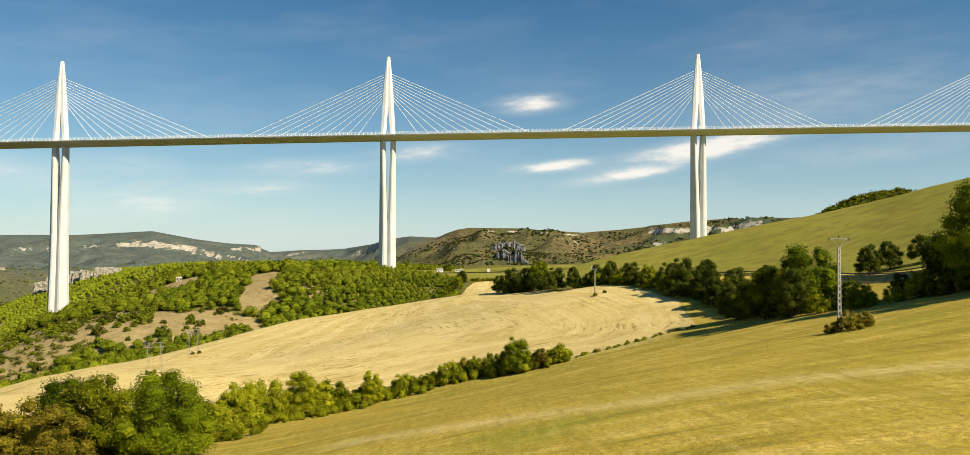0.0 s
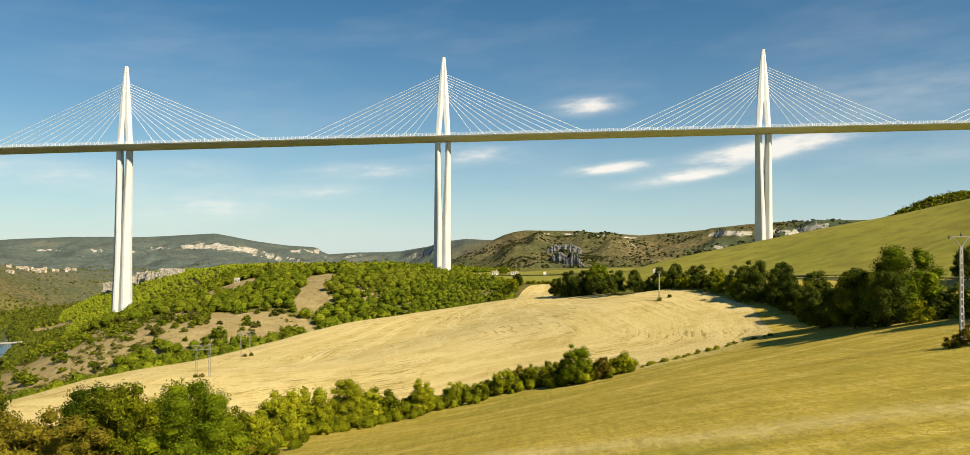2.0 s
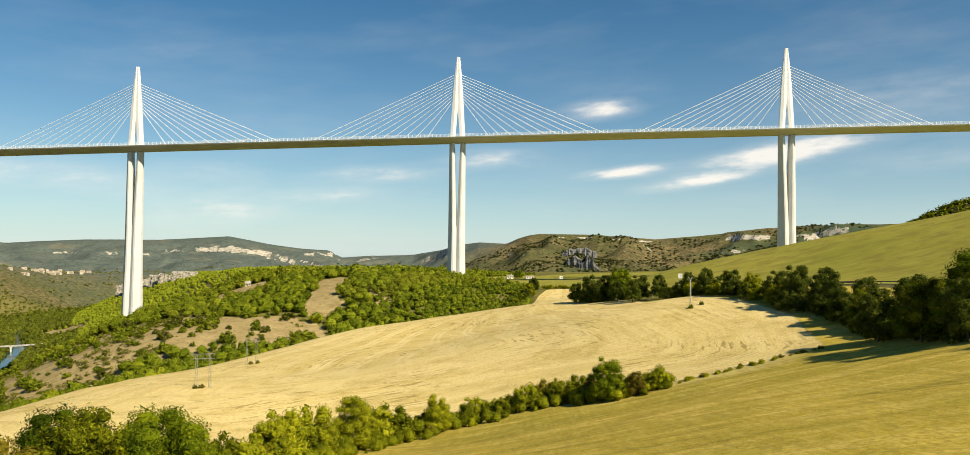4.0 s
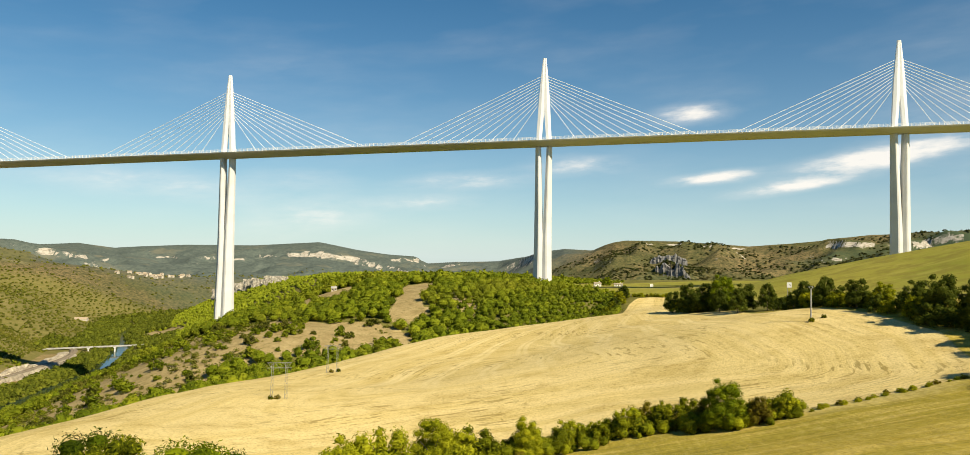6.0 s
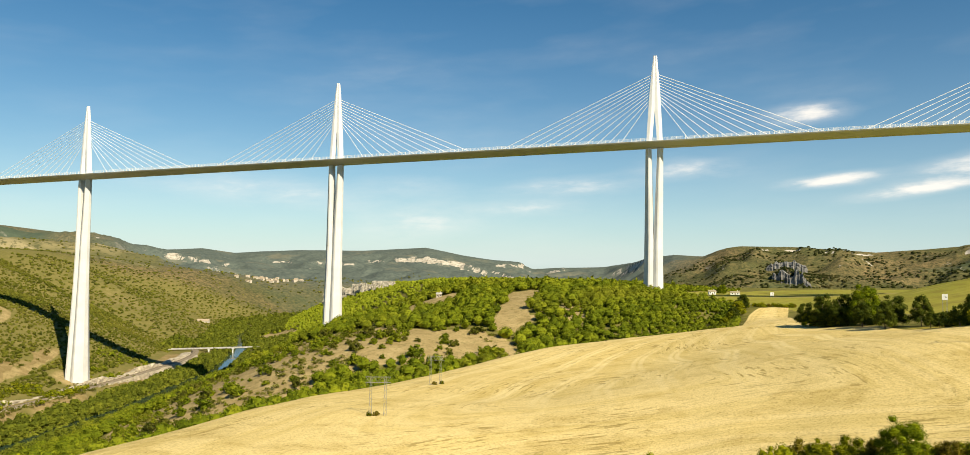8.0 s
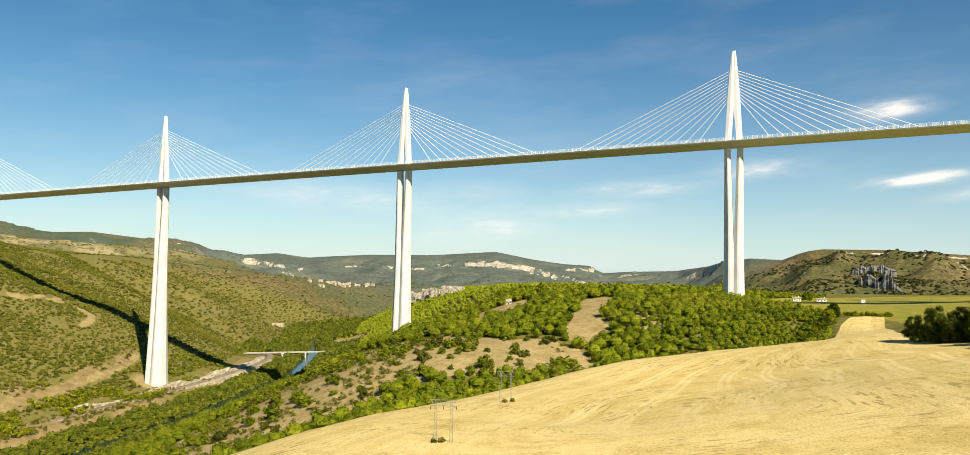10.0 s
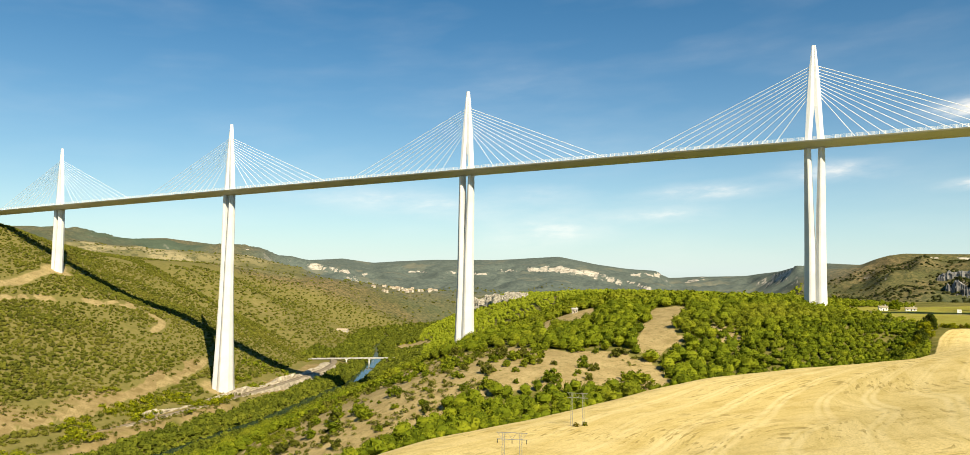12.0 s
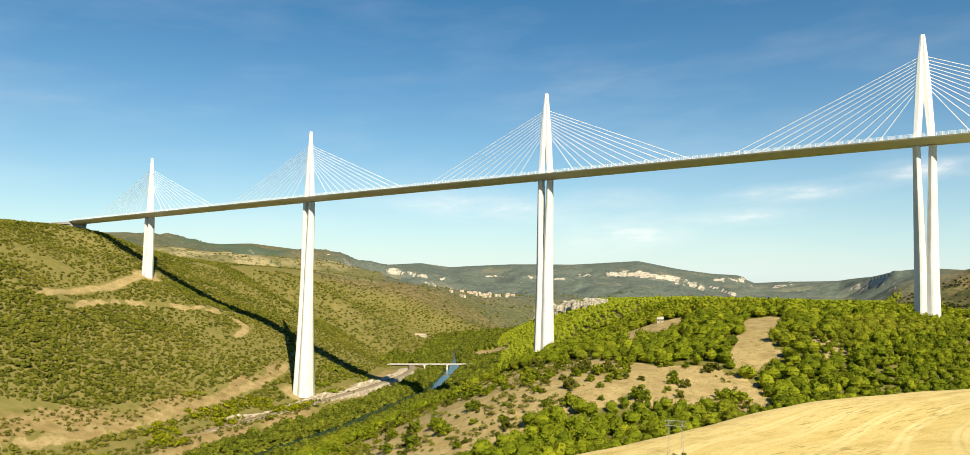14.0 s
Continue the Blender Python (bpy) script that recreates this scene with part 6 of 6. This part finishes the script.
def signboard(x, y, z, w, h, turn):
    base = height(x, y)
    m = empty("signboard", (x, y, base), "plain white signboard on two posts among the hedge trees", "sign")
    m.rotation_euler = (0, 0, turn)
    for sx in (-1, 1):
        bm = bmesh.new()
        box(bm, (0.2, 0.2, z - base + h), (sx * w * 0.35, 0.12, (z - base + h) / 2))
        part("post", bm, "galvanised", m)
    bm = bmesh.new()
    box(bm, (w, 0.12, h), (0, 0, z - base + h / 2), None, 0.02)
    panel = part("panel", bm, "white_wall", m)
    bm = bmesh.new()
    box(bm, (w * 0.34, 0.03, h * 0.12), (w * 0.12, -0.075, z - base + h * 0.5), Matrix.Rotation(0.6, 3, "Y"))
    part("emblem", bm, "asphalt", panel, "dark slanting mark")
    return m


signboard(72, 424, 156.8, 2.1, 2.4, -0.15)
signboard(29, 906, 139.5, 3.4, 3.2, 0.0)

# railway on the left bank, above the river
RAIL = resample(smooth_path([(-640, 200), (-668, 420), (-692, 545), (-707, 666), (-749, 861), (-803, 1041), (-846, 1118), (-872, 1146)]), 10)
ribbon("railway_bed", RAIL, [(-5.0, -4.5), (-3.2, 0.0), (-1.5, 0.5), (1.5, 0.5), (3.0, 0.0), (6.4, -0.2)], "ballast", "railway track bed with dark ballast along the river", "railway", 12.6)
for off in (-0.72, 0.72):
    ribbon("rail", RAIL, [(off - 0.1, 0.5), (off - 0.1, 0.68), (off + 0.1, 0.68), (off + 0.1, 0.5)], "bark", "worn steel rail on the track bed", "railway", 12.6)


def retaining_wall():
    rng = random.Random(4)
    bm, prev = bmesh.new(), None
    for k, (p, t, n) in enumerate(run_along(RAIL)):
        if p.y < 520 or p.y > 1090:
            continue
        top = 12.4 + rng.uniform(-0.5, 0.2)
        ring = [bm.verts.new(p + n * s + Vector((0, 0, w))) for s, w in ((6.0, top), (8.2, top), (12.5 + rng.uniform(-0.6, 1.6), 2.2), (6.0, 2.2))]
        if prev:
            for a in range(4):
                bm.faces.new((prev[a], prev[(a + 1) % 4], ring[(a + 1) % 4], ring[a]))
        prev = ring
    bmesh.ops.recalc_face_normals(bm, faces=bm.faces)
    me = bpy.data.meshes.new("retaining_wall")
    bm.to_mesh(me)
    bm.free()
    me.materials.append(MAT["limestone"])
    tagged(new("retaining_wall", me), "pale limestone retaining wall below the railway", "wall", kind="structure")


retaining_wall()


def rock_cut():
    """Broken limestone face above the track, sloping back to the flat behind it."""
    rng = random.Random(14)
    bm, prev = bmesh.new(), None
    path = resample(RAIL, 4)
    for k, (p, t, n) in enumerate(run_along(path)):
        if p.y < 640 or p.y > 1120:
            continue
        rise = max(0.4, 4.2 + 9 * float(fbm(p.x, p.y, 55, 2, 71)) + rng.uniform(-0.8, 0.8))
        ring = []
        for s, w in ((-4.6, -0.6), (-5.6, rise * 0.35), (-6.4, rise * 0.7), (-8.5, rise), (-13, rise * 0.8), (-21, -1.5)):
            j = rng.uniform(-0.9, 0.9)
            ring.append(bm.verts.new(p + n * (s + j) + Vector((0, 0, 12.4 + w + 0.35 * j))))
        if prev:
            for a in range(5):
                bm.faces.new((prev[a], prev[a + 1], ring[a + 1], ring[a]))
        prev = ring
    bmesh.ops.recalc_face_normals(bm, faces=bm.faces)
    me = bpy.data.meshes.new("rock_cut")
    bm.to_mesh(me)
    bm.free()
    me.materials.append(MAT["limestone"])
    tagged(new("rock_cut", me), "pale broken limestone cut above the railway", "rock face", kind="structure")


rock_cut()


def crag(x, y, w, h, turn, seed, label, up=0.0):
    """A weathered limestone outcrop with ledges and clefts."""
    rng = np.random.default_rng(seed)
    bm = bmesh.new()
    n, rows = 26, 9
    rings = []
    for r in range(rows):
        f = r / (rows - 1)
        ring = []
        for k in range(n):
            t = 6.2832 * k / n
            cleft = 1 + 0.16 * math.sin(5 * t + seed) + 0.10 * math.sin(11 * t + 2 * seed) + rng.uniform(-0.06, 0.06)
            ledge = 1 - 0.10 * f - 0.10 * (0.5 + 0.5 * math.sin(f * 9 + seed))
            ring.append((math.cos(t) * w * 0.5 * cleft * ledge, math.sin(t) * w * 0.20 * cleft * ledge, -4 + (h + 4) * f * (1 + 0.16 * math.sin(3 * t + seed) + rng.uniform(-0.03, 0.03))))
        rings.append(ring)
    loft(bm, rings)
    bmesh.ops.recalc_face_normals(bm, faces=bm.faces)
    me = bpy.data.meshes.new("crag")
    bm.to_mesh(me)
    bm.free()
    me.materials.append(MAT["crag_stone"])
    ob = tagged(new("crag", me), label, "rock", "limestone crags")
    ob.location, ob.rotation_euler = (x, y, height(x, y) + up), (0, 0, turn)
    return ob


for k, (x, y, w, h) in enumerate(((-890, 1625, 26, 20), (-866, 1606, 26, 18), (-838, 1585, 30, 20), (-806, 1566, 36, 17), (-772, 1545, 30, 18), (-744, 1528, 34, 15), (-706, 1510, 36, 13), (-676, 1490, 26, 10))):
    crag(x, y, w, h, 0.35, k + 2, "pale weathered limestone crag at the wood's edge", 2.0)


def rock_face(b0, r0, b1, r1, low, high, seed, label):
    """A columned cliff standing out of a hillside, between two places given by bearing and distance."""
    rng = np.random.default_rng(seed)
    n = 64
    bm, prev = bmesh.new(), None
    a, b = (Vector((r * math.sin(radians(g)), 60 + r * math.cos(radians(g)), 0)) for g, r in ((b0, r0), (b1, r1)))
    back = Vector(((a.x + b.x) / 2, (a.y + b.y) / 2 - 60, 0)).normalized()
    for k in range(n + 1):
        f = k / n
        end = min(1.0, 6 * f, 4 * (1 - f)) ** 0.6
        top = low + (high - low) * end * (0.92 + 0.6 * float(fbm(f * 100 + seed, 0.0, 9, 3, seed)))
        col = 5.0 * float(fbm(f * 100, 3.0, 6, 3, seed + 5)) + rng.uniform(-1.5, 1.5)
        p = a + (b - a) * f
        ring = []
        for s, w in ((-8, low - 25), (-3, low), (-1.5 + 1.8 * math.sin(k * 0.9), low + (top - low) * 0.33), (1.6, low + (top - low) * 0.37), (1.2 + 2.0 * math.sin(k * 0.6), low + (top - low) * 0.72),
                     (4.2, low + (top - low) * 0.76), (5.5, top), (60, top + 2), (190, top - 2), (215, low - 20)):
            ring.append(bm.verts.new(p + back * (s + col * (0.2 if s > 20 else 1)) + Vector((0, 0, w + rng.uniform(-0.6, 0.6)))))
        if prev:
            for q in range(len(ring) - 1):
                bm.faces.new((prev[q], ring[q], ring[q + 1], prev[q + 1]))
        prev = ring
    bmesh.ops.recalc_face_normals(bm, faces=bm.faces)
    me = bpy.data.meshes.new("rock_face")
    bm.to_mesh(me)
    bm.free()
    me.materials.append(MAT["shade_grey_stone"])
    return tagged(new("rock_face", me), label, "cliff", kind="structure")


# both cliffs get their shade from the dark stone colour
rock_face(2.1, 2115, 4.75, 2085, 166, 184, 3, "limestone cliff high on the dry hill, shade in its grey colour")
rock_face(2.2, 1900, 5.0, 1865, 120, 157, 7, "tall limestone cliff on the dry hill, shade in its dark colour")


def house(x, y, w, d, h, turn, wall, label, group="", cover="tile"):
    """A small house: walls, pitched roof with eaves, door, windows and a chimney."""
    z = height(x, y)
    m = empty("house", (x, y, z), label, "house", group)
    m.rotation_euler = (0, 0, turn)
    bm = bmesh.new()
    ring = [(-w / 2, -d / 2), (w / 2, -d / 2), (w / 2, d / 2), (-w / 2, d / 2)]
    lo, hi = [bm.verts.new((a, b, -1.5)) for a, b in ring], [bm.verts.new((a, b, h)) for a, b in ring]
    for k in range(4):
        bm.faces.new((lo[k], lo[(k + 1) % 4], hi[(k + 1) % 4], hi[k]))
    g0, g1 = bm.verts.new((-w / 2, 0, h + d * 0.22)), bm.verts.new((w / 2, 0, h + d * 0.22))
    bm.faces.new((hi[3], hi[0], g0))
    bm.faces.new((hi[1], hi[2], g1))
    part("wall", bm, wall, m)
    bm = bmesh.new()
    e = 0.5
    for s in (-1, 1):
        loft(bm, [[(x0, s * (d / 2 + e), h - 0.15), (x0, 0, h + d * 0.22 + 0.12), (x0, 0, h + d * 0.22 + 0.34), (x0, s * (d / 2 + e), h + 0.1)] for x0 in (-w / 2 - e, w / 2 + e)])
    bmesh.ops.recalc_face_normals(bm, faces=bm.faces)
    roof = part("roof", bm, cover, m)
    bm = bmesh.new()
    box(bm, (0.7, 0.7, 1.8), (w * 0.28, d * 0.1, h + d * 0.22 + 0.5))
    part("chimney", bm, wall, roof)
    bm = bmesh.new()
    box(bm, (1.0, 0.1, 2.1), (0, -d / 2 - 0.03, 1.05))
    part("door", bm, "bark", m)
    for a in (-0.3, 0.3):
        bm = bmesh.new()
        box(bm, (1.1, 0.1, 1.2), (a * w, -d / 2 - 0.03, h * 0.55))
        part("window", bm, "dark_glass", m)
    return m


house(-283, 764, 5.0, 4.2, 3.4, 0.3, "plaster", "small pale stone hut in a clearing on the wooded hill", "", "old_concrete")
house(-32, 984, 8, 6, 3.4, 0.2, "white_wall", "white farmhouse with pale roof beside a dark tree", "", "gravel")
house(-7, 985, 10, 5, 2.4, 0.1, "white_wall", "low white barn with pale roof beside a dark tree", "", "gravel")
vr = random.Random(9)
for k in range(26):
    f = k / 25
    x, y = -1435 + 115 * f + vr.uniform(-14, 14), 2045 + 180 * f + vr.uniform(-45, 45)
    house(x, y, vr.uniform(8, 14), vr.uniform(7, 9), vr.uniform(4, 6), vr.uniform(-0.6, 0.6), vr.choice(("plaster", "plaster")), "cream village house with faded tile roof on the ridge", "ridge village", "pale_tile")
house(-1178, 1560, 26, 14, 5, 0.4, "plaster", "long pale shed on the valley floor beside the woods", "", "pale_tile")


def low_bridge():
    a, b, z = Vector((-930, 1152, 0)), Vector((-805, 1258, 0)), 9.2
    m = empty("road_bridge", (a.x, a.y, height(a.x, a.y)), "low pale concrete road bridge over the river", "bridge")
    t = (b - a).normalized()
    rot = Matrix((t, Vector((-t.y, t.x, 0)), Vector((0, 0, 1)))).transposed()
    mid, L = (a + b) / 2, (b - a).length

    def piece(name, size, along, side, zz, mat):
        bm = bmesh.new()
        box(bm, size, mid + t * along + Vector((-t.y, t.x, 0)) * side + Vector((0, 0, zz)), rot, 0.1)
        part(name, bm, mat, m, "", True)
    piece("deck", (L, 9.0, 1.1), 0, 0, z, "old_concrete")
    for s in (-1, 1):
        piece("parapet", (L, 0.25, 0.6), 0, s * 4.4, z + 0.85, "old_concrete")
    for al in (-16.0, 24.0):
        piece("pier", (2.2, 6.0, z + 4), al, 0, (z - 4) / 2 - 0.7, "concrete")
        piece("pier_head", (4.5, 8.0, 1.2), al, 0, z - 1.3, "concrete")
    for al in (-L / 2 + 2, L / 2 - 2):
        piece("abutment", (5.0, 9.5, z + 4), al, 0, (z - 4) / 2 - 0.7, "old_concrete")


low_bridge()
